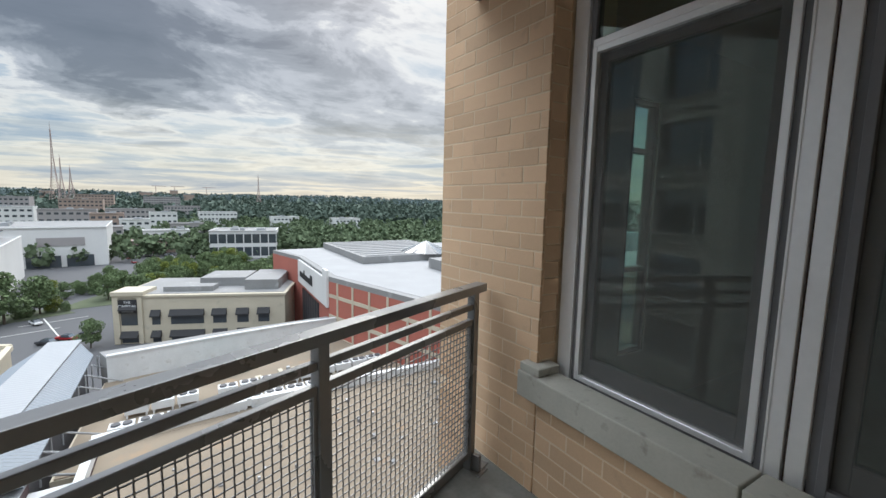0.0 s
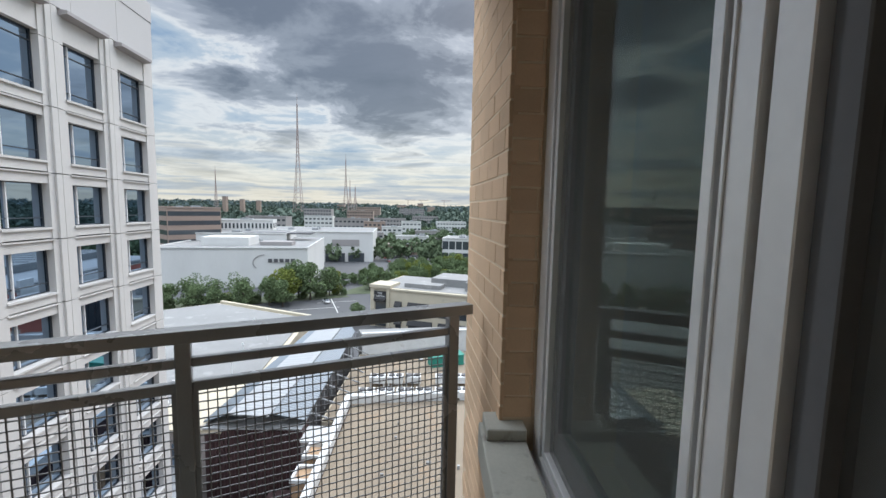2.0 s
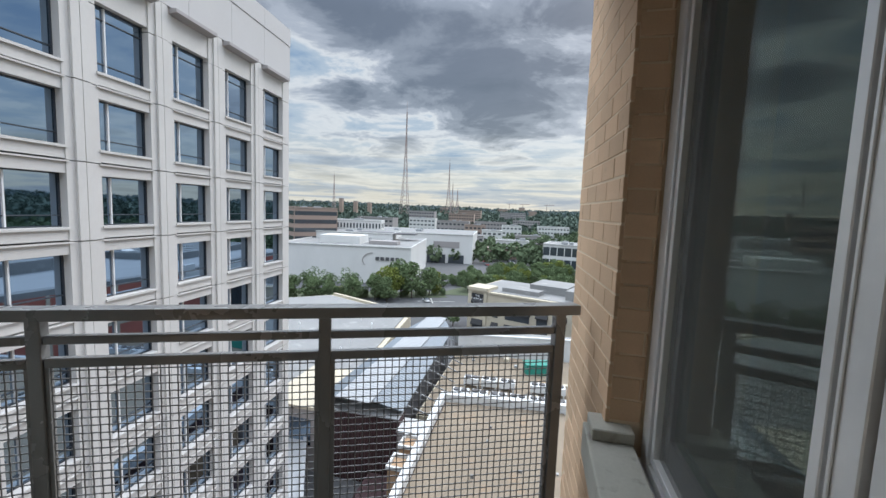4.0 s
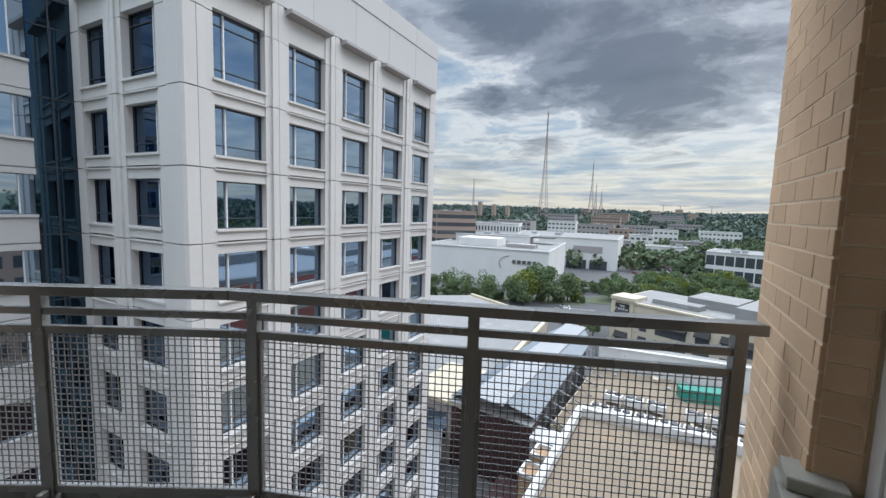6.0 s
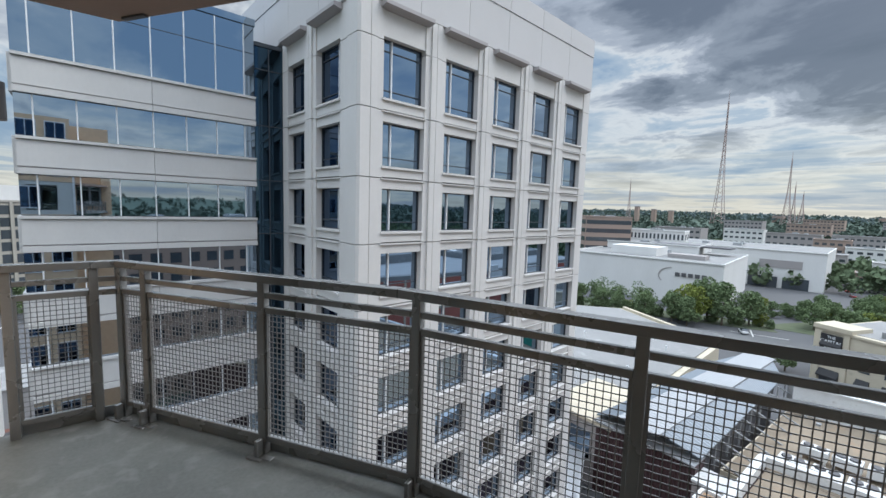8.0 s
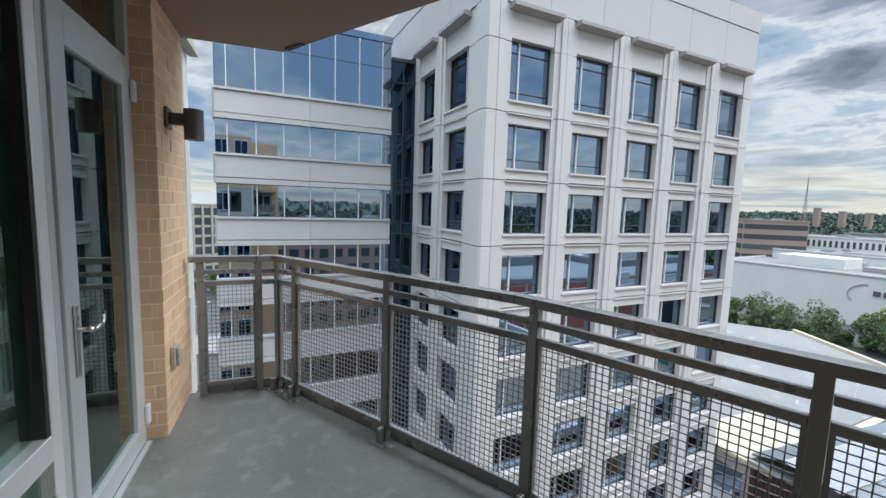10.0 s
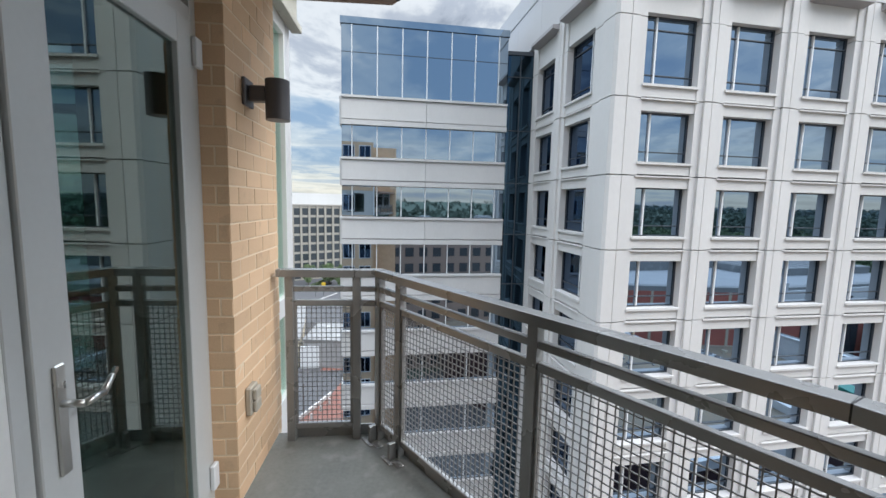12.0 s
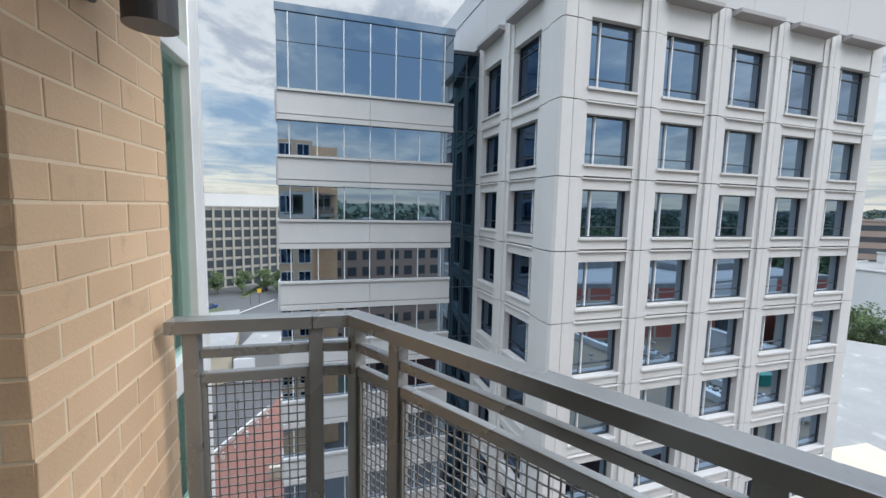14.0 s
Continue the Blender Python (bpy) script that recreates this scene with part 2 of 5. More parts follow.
M = {
    "brick": mat("buff_brick", (0.66, 0.455, 0.285), 0.85, var=0.13, scale=2.2, fine=120, bump=0.0015, objr=1.5, stain=((0.44, 0.30, 0.20), 0.62, 0.85, 9)),
    "mortar": mat("mortar", (0.74, 0.60, 0.43), 0.95, var=0.15, fine=200, bump=0.001),
    "steel": mat("grey_rail_paint", (0.285, 0.29, 0.29), 0.27, metal=0.4, var=0.10, scale=3, fine=90, bump=0.0002, stain=((0.24, 0.23, 0.22), 0.66, 0.8, 25)),
    "wire": mat("grey_wire", (0.20, 0.20, 0.20), 0.4, metal=0.3, var=0.1),
    "slab": mat("balcony_concrete", (0.19, 0.195, 0.18), 0.5, var=0.42, scale=2.2, fine=45, bump=0.0015, stain=((0.29, 0.29, 0.27), 0.54, 0.74, 7.0)),
    "slab_dark": mat("dark_concrete_edge", (0.16, 0.15, 0.135), 0.8, var=0.3, fine=40),
    "soffit": mat("brown_soffit", (0.30, 0.215, 0.17), 0.85, var=0.08, scale=1.5, bump=0.0004),
    "alum": mat("light_grey_aluminium", (0.88, 0.88, 0.87), 0.32, metal=0.4, var=0.07, scale=2.5, fine=40),
    "alum_door": mat("silver_door_paint", (0.60, 0.62, 0.62), 0.36, metal=0.3, var=0.06, scale=3, fine=60),
    "gasket": mat("dark_gasket", (0.03, 0.03, 0.032), 0.6, var=0.1),
    "cast": mat("cast_stone_sill", (0.44, 0.43, 0.37), 0.85, var=0.16, scale=5, fine=90, bump=0.001, stain=((0.22, 0.19, 0.16), 0.62, 0.8, 14)),
    "chrome": mat("brushed_steel", (0.62, 0.62, 0.6), 0.28, metal=1.0, var=0.05),
    "lamp": mat("bronze_lamp_paint", (0.115, 0.11, 0.115), 0.42, metal=0.3, var=0.08),
    "outlet": mat("grey_outlet_cover", (0.42, 0.385, 0.32), 0.5, var=0.12, fine=30),
    "room": mat("room_wall", (0.50, 0.50, 0.47), 0.9, var=0.04),
    "roomfloor": mat("room_floor_wood", (0.36, 0.34, 0.29), 0.3, var=0.15, stretch=(1, 8, 1)),
    "glass": clear_glass("tinted_clear_glass", (0.76, 0.89, 0.85), 1.60),
    "glass_west": clear_glass("green_tinted_glass", (0.60, 0.76, 0.70), 1.60),
    "glass_door": clear_glass("dark_tinted_glass", (0.34, 0.41, 0.41), 1.62),
    "mesh_screen": clear_glass("x", (1, 1, 1)),
    "cpale": mat("pale_grid_concrete", (0.33, 0.31, 0.27), 0.85, var=0.1, scale=0.3),
    "channel": mat("dark_grey_channel", (0.16, 0.16, 0.165), 0.6, var=0.15, fine=60),
    # inner sash lies deep behind the frame; that shade is put into its grey
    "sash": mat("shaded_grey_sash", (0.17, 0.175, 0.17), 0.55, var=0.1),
    "rustgap": mat("rusty_gap", (0.075, 0.045, 0.035), 0.8, var=0.3, fine=80),
    "screen": mat("insect_screen", (0.08, 0.08, 0.085), 0.8, var=0.1),
    "conc": mat("pale_precast_concrete", (0.535, 0.52, 0.505), 0.8, var=0.085, scale=0.5, fine=9, bump=0.002, objr=0.5, stretch=(1, 1, 0.4)),
    "conc_cap": mat("grey_precast_band", (0.47, 0.46, 0.46), 0.8, var=0.05, scale=0.4, fine=8, objr=0.7),
    # darker copy of the precast concrete, with the shade of recesses in its colour
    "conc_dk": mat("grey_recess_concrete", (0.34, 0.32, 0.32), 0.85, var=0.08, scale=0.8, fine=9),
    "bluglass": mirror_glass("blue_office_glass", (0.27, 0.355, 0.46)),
    "bluglass_b": mirror_glass("blue_ribbon_glass", (0.35, 0.43, 0.52)),
    # darker copy of bluglass: the side face's dim reflections are put into its colour
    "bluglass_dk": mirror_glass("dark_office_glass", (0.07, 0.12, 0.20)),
    "dkglass": mirror_glass("dark_link_glass", (0.05, 0.085, 0.12)),
    "whiteframe": mat("white_window_frame", (0.66, 0.67, 0.68), 0.45, var=0.05),
    "dkframe": mat("dark_window_frame", (0.035, 0.042, 0.052), 0.5, var=0.05),
    "white": mat("white_wall_paint", (0.60, 0.595, 0.58), 0.85, var=0.09, scale=0.12, fine=2.5, stretch=(1, 1, 0.3)),
    "cream": mat("cream_stone", (0.47, 0.42, 0.325), 0.85, var=0.12, scale=0.3, fine=4, stain=((0.36, 0.33, 0.27), 0.6, 0.8, 0.5)),
    "roofwhite": mat("white_roof_membrane", (0.215, 0.215, 0.212), 0.75, var=0.20, scale=0.15, fine=2.0, stain=((0.36, 0.36, 0.35), 0.6, 0.8, 0.35)),
    "rooftan": mat("tan_gravel_roof", (0.215, 0.175, 0.128), 0.95, var=0.16, scale=0.25, fine=14, bump=0.02, stain=((0.27, 0.19, 0.12), 0.58, 0.75, 0.35)),
    "parapet": mat("white_metal_parapet", (0.56, 0.57, 0.57), 0.5, var=0.16, scale=0.6, fine=6, stain=((0.36, 0.35, 0.33), 0.6, 0.8, 1.2)),
    "tanbox": mat("tan_block_wall", (0.42, 0.28, 0.17), 0.9, var=0.15, scale=0.8, fine=8),
    "roofgrey": mat("grey_roof", (0.30, 0.30, 0.30), 0.9, var=0.15, scale=0.2, fine=3),
    "metalwhite": mat("white_ribbed_metal", (0.31, 0.32, 0.33), 0.45, metal=0.1, var=0.06, scale=0.4),
    "metalblue": mat("blue_grey_ribbed_metal", (0.16, 0.185, 0.21), 0.45, metal=0.1, var=0.08, scale=0.4),
    "steeldk": mat("dark_structure_steel", (0.08, 0.08, 0.085), 0.6, var=0.1),
    "redbrick": mat("red_brick_wall", (0.36, 0.115, 0.085), 0.88, var=0.12, scale=0.4, fine=6),
    "maroon": mat("maroon_brick", (0.05, 0.026, 0.028), 0.85, var=0.2, scale=0.8, fine=8),
    "paver": mat("red_pavers", (0.19, 0.085, 0.065), 0.9, var=0.2, scale=0.8, fine=9),
    "asphalt": mat("asphalt", (0.075, 0.076, 0.08), 0.9, var=0.18, scale=0.1, fine=4),
    "paint": mat("road_paint", (0.55, 0.55, 0.52), 0.8, var=0.15),
    "ground": mat("grassy_ground", (0.07, 0.085, 0.045), 0.95, var=0.5, scale=0.02, fine=0.4),
    "leaf": mat("tree_leaves", (0.13, 0.175, 0.088), 0.9, var=0.26, scale=0.5, fine=4, island=0.9, spec=0.08),
    "leaf_far": mat("suburban_foliage", (0.115, 0.150, 0.088), 0.95, var=0.24, scale=0.06, fine=0.8, island=0.6, spec=0.03),
    "leaf_light": mat("yellow_green_leaves", (0.16, 0.19, 0.05), 0.9, var=0.30, scale=0.5, fine=4, island=1.2, spec=0.08),
    "wood": mat("distant_woods", (0.082, 0.108, 0.088), 0.95, var=0.35, scale=0.02, fine=0.12, spec=0.05),
    "bark": mat("bark", (0.10, 0.08, 0.06), 0.9, var=0.2),
    # distance haze is mixed into this paler, bluer woods colour
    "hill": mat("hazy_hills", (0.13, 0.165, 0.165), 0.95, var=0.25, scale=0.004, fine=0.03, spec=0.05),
    "darkwin": mat("far_dark_glass", (0.045, 0.055, 0.065), 0.15, var=0.3, scale=0.2, spec=0.8),
    "green": mat("green_tarp", (0.02, 0.20, 0.155), 0.6, var=0.15),
    "black": mat("black_awning", (0.02, 0.02, 0.022), 0.7, var=0.2),
    "mast": mat("mast_steel", (0.32, 0.24, 0.22), 0.6, var=0.1),
    "bldgrey": mat("far_grey_building", (0.30, 0.28, 0.275), 0.85, var=0.1, scale=0.1),
    "bldpink": mat("far_brown_building", (0.30, 0.225, 0.185), 0.85, var=0.1, scale=0.1),
    "hvac": mat("galvanised_unit", (0.33, 0.34, 0.35), 0.5, metal=0.2, var=0.12, scale=1.0),
    "carred": mat("red_car_paint", (0.30, 0.02, 0.02), 0.3, var=0.05),
    "carwhite": mat("white_car_paint", (0.65, 0.65, 0.65), 0.3, var=0.05),
    "carblue": mat("blue_car_paint", (0.03, 0.07, 0.25), 0.3, var=0.05),
    "cardark": mat("dark_car_paint", (0.04, 0.04, 0.045), 0.3, var=0.05),
    "tyre": mat("tyre_rubber", (0.02, 0.02, 0.02), 0.8, var=0.1),
    "yellow": mat("yellow_paint", (0.60, 0.40, 0.03), 0.6, var=0.1),
}


# fine insect screen: half open, half dark grey thread
sm = M["mesh_screen"]
sm.name = "fine_insect_screen"
st = sm.node_tree
st.nodes.clear()
s1, s2, s3, s4 = (st.nodes.new(k) for k in ("ShaderNodeBsdfTransparent", "ShaderNodeBsdfDiffuse", "ShaderNodeMixShader", "ShaderNodeOutputMaterial"))
s2.inputs[0].default_value = (0.16, 0.16, 0.15, 1)
s3.inputs[0].default_value = 0.28
st.links.new(s1.outputs[0], s3.inputs[1])
st.links.new(s2.outputs[0], s3.inputs[2])
st.links.new(s3.outputs[0], s4.inputs[0])


# ---- mesh helpers ----
def add_box(bm, lo, hi, m=None):
    """A box from corner lo to corner hi in bm, turned by the matrix m."""
    vs = [bm.verts.new((x, y, z)) for x in (lo[0], hi[0]) for y in (lo[1], hi[1]) for z in (lo[2], hi[2])]
    for f in ((0, 1, 3, 2), (4, 6, 7, 5), (0, 4, 5, 1), (2, 3, 7, 6), (0, 2, 6, 4), (1, 5, 7, 3)):
        bm.faces.new([vs[i] for i in f])
    if m is not None:
        for v in vs:
            v.co = m @ v.co
    return vs


def boxes(*items, m=None, bevel=0.0, seg=1):
    bm = bmesh.new()
    for lo, hi in items:
        add_box(bm, lo, hi, m)
    if bevel:
        bmesh.ops.bevel(bm, geom=list(bm.edges), offset=bevel, segments=seg, affect="EDGES", profile=0.5)
    return bm


def finish(name, bm, material, smooth=False):
    me = bpy.data.meshes.new(name)
    bmesh.ops.recalc_face_normals(bm, faces=bm.faces[:])
    bm.to_mesh(me)
    bm.free()
    me.materials.append(material)
    if smooth:
        for p in me.polygons:
            p.use_smooth = True
    return me


def part(name, bm, material, parent=None, label="", smooth=False, kind=""):
    ob = new(name, finish(name, bm, material, smooth))
    ob.parent = parent
    return tagged(ob, label, kind=kind)


def piece(name, mesh, parent, m, kind=""):
    ob = new(name, mesh)
    ob.parent = parent
    ob.matrix_basis = m
    if kind:
        tagged(ob, kind=kind)
    return ob


def thing(name, label, category, group="", m=None, kind=""):
    ob = new(name)
    if m is not None:
        ob.matrix_world = m
    return tagged(ob, label, category, group, kind)


def structure(name, bm, material, label=""):
    ob = new(name, finish(name, bm, material))
    return tagged(ob, label, kind="structure")


def prism(pts, z0, z1, bm=None):
    """A solid with the outline pts, from z0 to z1."""
    bm = bm or bmesh.new()
    lo = [bm.verts.new((x, y, z0)) for x, y in pts]
    hi = [bm.verts.new((x, y, z1)) for x, y in pts]
    bm.faces.new(lo[::-1])
    bm.faces.new(hi)
    n = len(pts)
    for i in range(n):
        bm.faces.new((lo[i], lo[(i + 1) % n], hi[(i + 1) % n], hi[i]))
    return bm


def tube(bm, a, b, r0, r1=None, n=8):
    """A round bar from a to b."""
    a, b = Vector(a), Vector(b)
    r1 = r0 if r1 is None else r1
    q = (b - a).to_track_quat("Z", "Y").to_matrix()
    rings = []
    for p, r in ((a, r0), (b, r1)):
        rings.append([bm.verts.new(p + q @ Vector((r * math.cos(2 * math.pi * i / n), r * math.sin(2 * math.pi * i / n), 0))) for i in range(n)])
    for i in range(n):
        bm.faces.new((rings[0][i], rings[0][(i + 1) % n], rings[1][(i + 1) % n], rings[1][i]))
    bm.faces.new(rings[0][::-1])
    bm.faces.new(rings[1])


def along(p, q):
    """The matrix whose x runs level from p to q, with its origin at p."""
    return Matrix.Translation((p[0], p[1], 0)) @ Matrix.Rotation(math.atan2(q[1] - p[1], q[0] - p[0]), 4, "Z")


def dist(p, q):
    return math.hypot(q[0] - p[0], q[1] - p[1])


# ---- balcony: slab, soffit, walls ----
CORNER, SEAM, END, FAR = (0.625, 4.59), (1.77, 2.88), (2.658, 0.873), (0.07, 4.585)
SLAB = [(-0.5, 0.55), (2.74, 0.55), (2.80, 0.84), (1.84, 2.92), (0.68, 4.66), (-0.02, 4.66), (-0.02, 4.30), (-0.5, 4.30)]
structure("floor", prism(SLAB, -0.22, 0.0), M["slab"], "weathered grey concrete balcony floor with pale stains")
structure("ceiling", prism([(-0.2, 0.3), (2.74, 0.3), (2.86, 0.84), (1.92, 2.87), (0.69, 4.72), (-0.2, 4.74)], 2.65, 2.87), M["soffit"], "brown painted underside of the balcony above")
# vent slot at the soffit's corner
vent = thing("soffit_drip_bracket", "small dark metal bracket under the soffit edge", "bracket")
part("plate", boxes(((0, 0, -0.012), (0.20, 0.035, 0.0)), m=along((0.70, 4.62), (0.84, 4.40)) @ Matrix.Translation((0, 0, 2.649))), M["steeldk"], vent)

wall_west = tagged(new("wall_west"), "buff brick wall beside the balcony door", kind="structure")
wall_south = tagged(new("wall_south"), "buff brick wall round the balcony window", kind="structure")


def backing(parent, *items):
    return part("mortar_bed", boxes(*items), M["mortar"], parent)


backing(wall_west, ((-0.30, 4.035, -0.02), (-0.0025, 4.712, 2.65)), ((-0.30, 0.62, -0.02), (-0.0025, 2.385, 2.65)))
part("mortar_bed", prism([(2.306, 0.30), (3.172, 0.30), (3.172, 0.8065), (2.306, 0.7435)], -4.0, 3.6), M["mortar"], wall_south)
backing(wall_south, ((-0.11, 0.30, -0.02), (2.306, 0.7375, 0.535)))
# plain rest of our own building
structure("wall_below", boxes(((-9.0, -8.0, -33.0), (3.19, 0.29, -4.0)), ((-9.0, 0.29, -33.0), (-0.26, 5.38, -0.3)), ((-9.0, -8.0, 2.9), (3.19, 0.29, 9.0)), ((-9.0, 0.29, 2.9), (-0.26, 5.38, 9.0)), ((2.95, -8, -4.0), (3.19, -1.5, 2.9)), ((2.95, -0.5, -4.0), (3.19, 0.29, 2.9)), ((2.95, -1.5, -4.0), (3.19, -0.5, 0.16)), ((2.95, -1.5, 2.6), (3.19, -0.5, 2.9))), M["brick"])


# windows of our own facade, mirrored in the office glass
for x0, y0, cols in ((-8.2, 5.38, 4), (-7.0, 0.29, 0)):
    for c in range(cols):
        for k in range(-9, 3):
            if k == 0 and c == cols - 1:
                continue
            m = Matrix.Translation((x0 + 2.05 * c, y0, 3.1 * k))
            ow = tagged(thing("window_facade", "", "", m=m), "grey framed window in our own brick facade", kind="structure")
            part("window_frame", boxes(((0, 0.001, 0.3), (0.08, 0.06, 2.4)), ((1.42, 0.001, 0.3), (1.5, 0.06, 2.4)), ((0.08, 0.001, 0.3), (1.42, 0.06, 0.38)), ((0.08, 0.001, 2.32), (1.42, 0.06, 2.4)), ((0.72, 0.001, 0.38), (0.78, 0.06, 2.32))), M["alum"], ow)
            part("pane", boxes(((0.08, 0.001, 0.38), (0.72, 0.02, 2.32)), ((0.78, 0.001, 0.38), (1.42, 0.02, 2.32))), M["bluglass_dk"], ow)


def window_frame(parent, w, h, bars_v=(), bars_h=(), fw=0.05, d=0.06, material=None, glass=None, x0=0.0, z0=0.0, screen=False):
    """A framed pane in local x (width) and z (height), facing local -y."""
    material = material or M["alum"]
    def rect(name, lo, hi, mt):
        return part(name, boxes((lo, hi), bevel=0.003), mt, parent)
    rect("frame_jamb", (x0, -d / 2, z0), (x0 + fw, d / 2, z0 + h), material)
    rect("frame_jamb", (x0 + w - fw, -d / 2, z0), (x0 + w, d / 2, z0 + h), material)
    rect("frame_rail", (x0 + fw, -d / 2, z0), (x0 + w - fw, d / 2, z0 + fw), material)
    rect("frame_rail", (x0 + fw, -d / 2, z0 + h - fw), (x0 + w - fw, d / 2, z0 + h), material)
    for v in bars_v:
        rect("mullion", (x0 + v - fw / 2, -d / 2, z0 + fw), (x0 + v + fw / 2, d / 2, z0 + h - fw), material)
    for v in bars_h:
        rect("transom", (x0 + fw, -d / 2 + 0.002, z0 + v - fw / 2), (x0 + w - fw, d / 2 - 0.002, z0 + v + fw / 2), material)
    gl = part("pane", boxes(((x0 + fw, -0.004, z0 + fw), (x0 + w - fw, 0.004, z0 + h - fw))), glass or M["glass"], parent)
    gl.visible_shadow = False
    return gl


# south windows (the face looks towards +y): local x runs from the brick pier towards the door wall
SW = Matrix.Translation((2.30, 0.60, 0)) @ Matrix.Rotation(math.pi, 4, "Z")


def south_window(x0, w0, x1, w1, sash, sash_label=""):
    """One tall window: outer frame with jambs of widths w0 and w1, sash, dark inner sash behind, pane and insect screen. Local x from x0 to x1."""
    win = tagged(thing("window_south", "", "", m=SW), "tall tinted balcony window in a light grey aluminium frame", kind="structure")

    def bar(name, lo, hi, m, label=""):
        part(name, boxes((lo, hi), bevel=0.002), m, win, label)

    def ring(name, a, b, w, y0, y1, z0, z1, m, label="", foot=None):
        """A frame round the opening: jambs of width w and rails between them."""
        foot = foot or w
        bar(name + "_jamb", (a, y0, z0), (a + w, y1, z1), m, label)
        bar(name + "_jamb", (b - w, y0, z0), (b, y1, z1), m, label)
        bar(name + "_rail", (a + w, y0, z0), (b - w, y1, z0 + foot), m, label)
        bar(name + "_rail", (a + w, y0, z1 - w), (b - w, y1, z1), m, label)

    if w0:
        bar("outer_jamb", (x0, -0.018, 0.60), (x0 + w0, 0.06, 2.64), M["alum"])
    if w1:
        bar("outer_jamb", (x1 - w1, -0.018, 0.60), (x1, 0.06, 2.64), M["alum"])
    a, b = x0 + w0, x1 - w1
    bar("outer_sill", (a, -0.018, 0.60), (b, 0.06, 0.635), M["alum"])
    bar("outer_head", (a, -0.018, 2.60), (b, 0.06, 2.64), M["alum"])
    ring("glazing_channel", a, b, 0.027, -0.001, 0.05, 0.636, 2.599, M["channel"], "dark grey recessed channel", 0.02)
    a, b = a + 0.027, b - 0.027
    ring("sash_frame", a, b, 0.026, -0.016, 0.04, 0.657, 2.235, sash, sash_label)
    ring("inner_sash", a + 0.027, b - 0.027, 0.040, 0.016, 0.06, 0.684, 2.205, M["sash"], "inner sash with shade in its grey colour", 0.09)
    bar("transom", (a, -0.014, 2.236), (b, 0.05, 2.27), M["alum"])
    for name, lo, hi, m in (("pane", (a + 0.067, 0.030, 0.775), (b - 0.067, 0.036, 2.164), "glass"), ("insect_screen", (a + 0.027, 0.004, 0.684), (b - 0.027, 0.005, 2.208), "mesh_screen"), ("transom_pane", (a, 0.016, 2.271), (b, 0.024, 2.571), "glass")):
        part(name, boxes((lo, hi)), M[m], win, "dark fine insect screen" if name == "insect_screen" else "").visible_shadow = False
    return win


south_window(0.010, 0.083, 0.9195, 0.0, M["alum"], "pale sash frame")
win = south_window(0.982, 0.050, 2.234, 0.045, M["channel"], "dark grey sash frame")
part("mullion_cover", boxes(((0.920, -0.024, 0.60), (0.973, 0.045, 2.64)), ((0.9215, -0.027, 0.601), (0.930, -0.0245, 2.639)), bevel=0.002), M["alum"], win, "light grey mullion cover between the windows")
part("mullion_gap", boxes(((0.9735, 0.0, 0.60), (0.9815, 0.045, 2.64))), M["rustgap"], win, "dark rusty gap beside the mullion")
part("end_jamb", boxes(((2.235, -0.05, 0.60), (2.40, 0.05, 2.64))), M["alum"], win)
# dark jamb lining and lintel
structure("window_head", boxes(((-0.11, 0.45, 2.642), (2.30, 0.73, 2.65))), M["alum"])
sill = tagged(new("window_sill"), "grey cast stone sill with open joints", kind="structure")
for a, b in ((1.36, 2.372), (0.30, 1.352), (-0.10, 0.292)):
    part("sill_stone", boxes(((a, 0.655, 0.54), (b, 0.815, 0.672)), bevel=0.006, seg=2), M["cast"], sill)
part("sill_stop", boxes(((2.235, 0.655, 0.6725), (2.372, 0.80, 0.715)), bevel=0.004), M["cast"], sill)
part("sill_apron", boxes(((-0.10, 0.56, 0.54), (2.30, 0.6545, 0.598))), M["alum"], sill)

# west wall: fixed window and door (face looks towards +x): local x runs from the near brick to the far pier
WW = Matrix.Translation((-0.165, 2.36, 0)) @ Matrix.Rotation(math.pi / 2, 4, "Z")
win = tagged(thing("window_west", "", "", m=WW), "tall tinted fixed window with a lower panel and transom", kind="structure")
part("window_frame", boxes(((0.03, -0.05, 0.0), (0.08, 0.05, 2.64)), ((0.655, -0.05, 0.0), (0.725, 0.05, 2.64)), ((0.08, -0.05, 0.0), (0.655, 0.05, 0.06)), ((0.08, -0.05, 0.50), (0.655, 0.05, 0.60)), ((0.08, -0.05, 2.59), (0.655, 0.05, 2.64)), bevel=0.003), M["alum"], win)
part("glazing_bead", boxes(((0.63, -0.045, 0.602), (0.654, -0.006, 2.588)), ((0.082, -0.045, 0.602), (0.095, -0.006, 2.588))), M["gasket"], win)
for z0, z1 in ((0.06, 0.50), (0.60, 2.59)):
    g = part("pane", boxes(((0.05, -0.005, z0), (0.655, 0.003, z1))), M["glass_west"], win)
    g.visible_shadow = False

door = tagged(thing("door", "", "", m=WW), "closed silver aluminium balcony door with a full glass pane", kind="structure")
part("door_frame", boxes(((0.727, -0.05, 0.0), (0.775, 0.05, 2.64)), ((1.625, -0.05, 0.0), (1.672, 0.05, 2.64)), ((0.775, -0.05, 2.20), (1.625, 0.05, 2.26)), ((0.775, -0.05, 2.59), (1.625, 0.05, 2.64)), bevel=0.003), M["alum_door"], door)
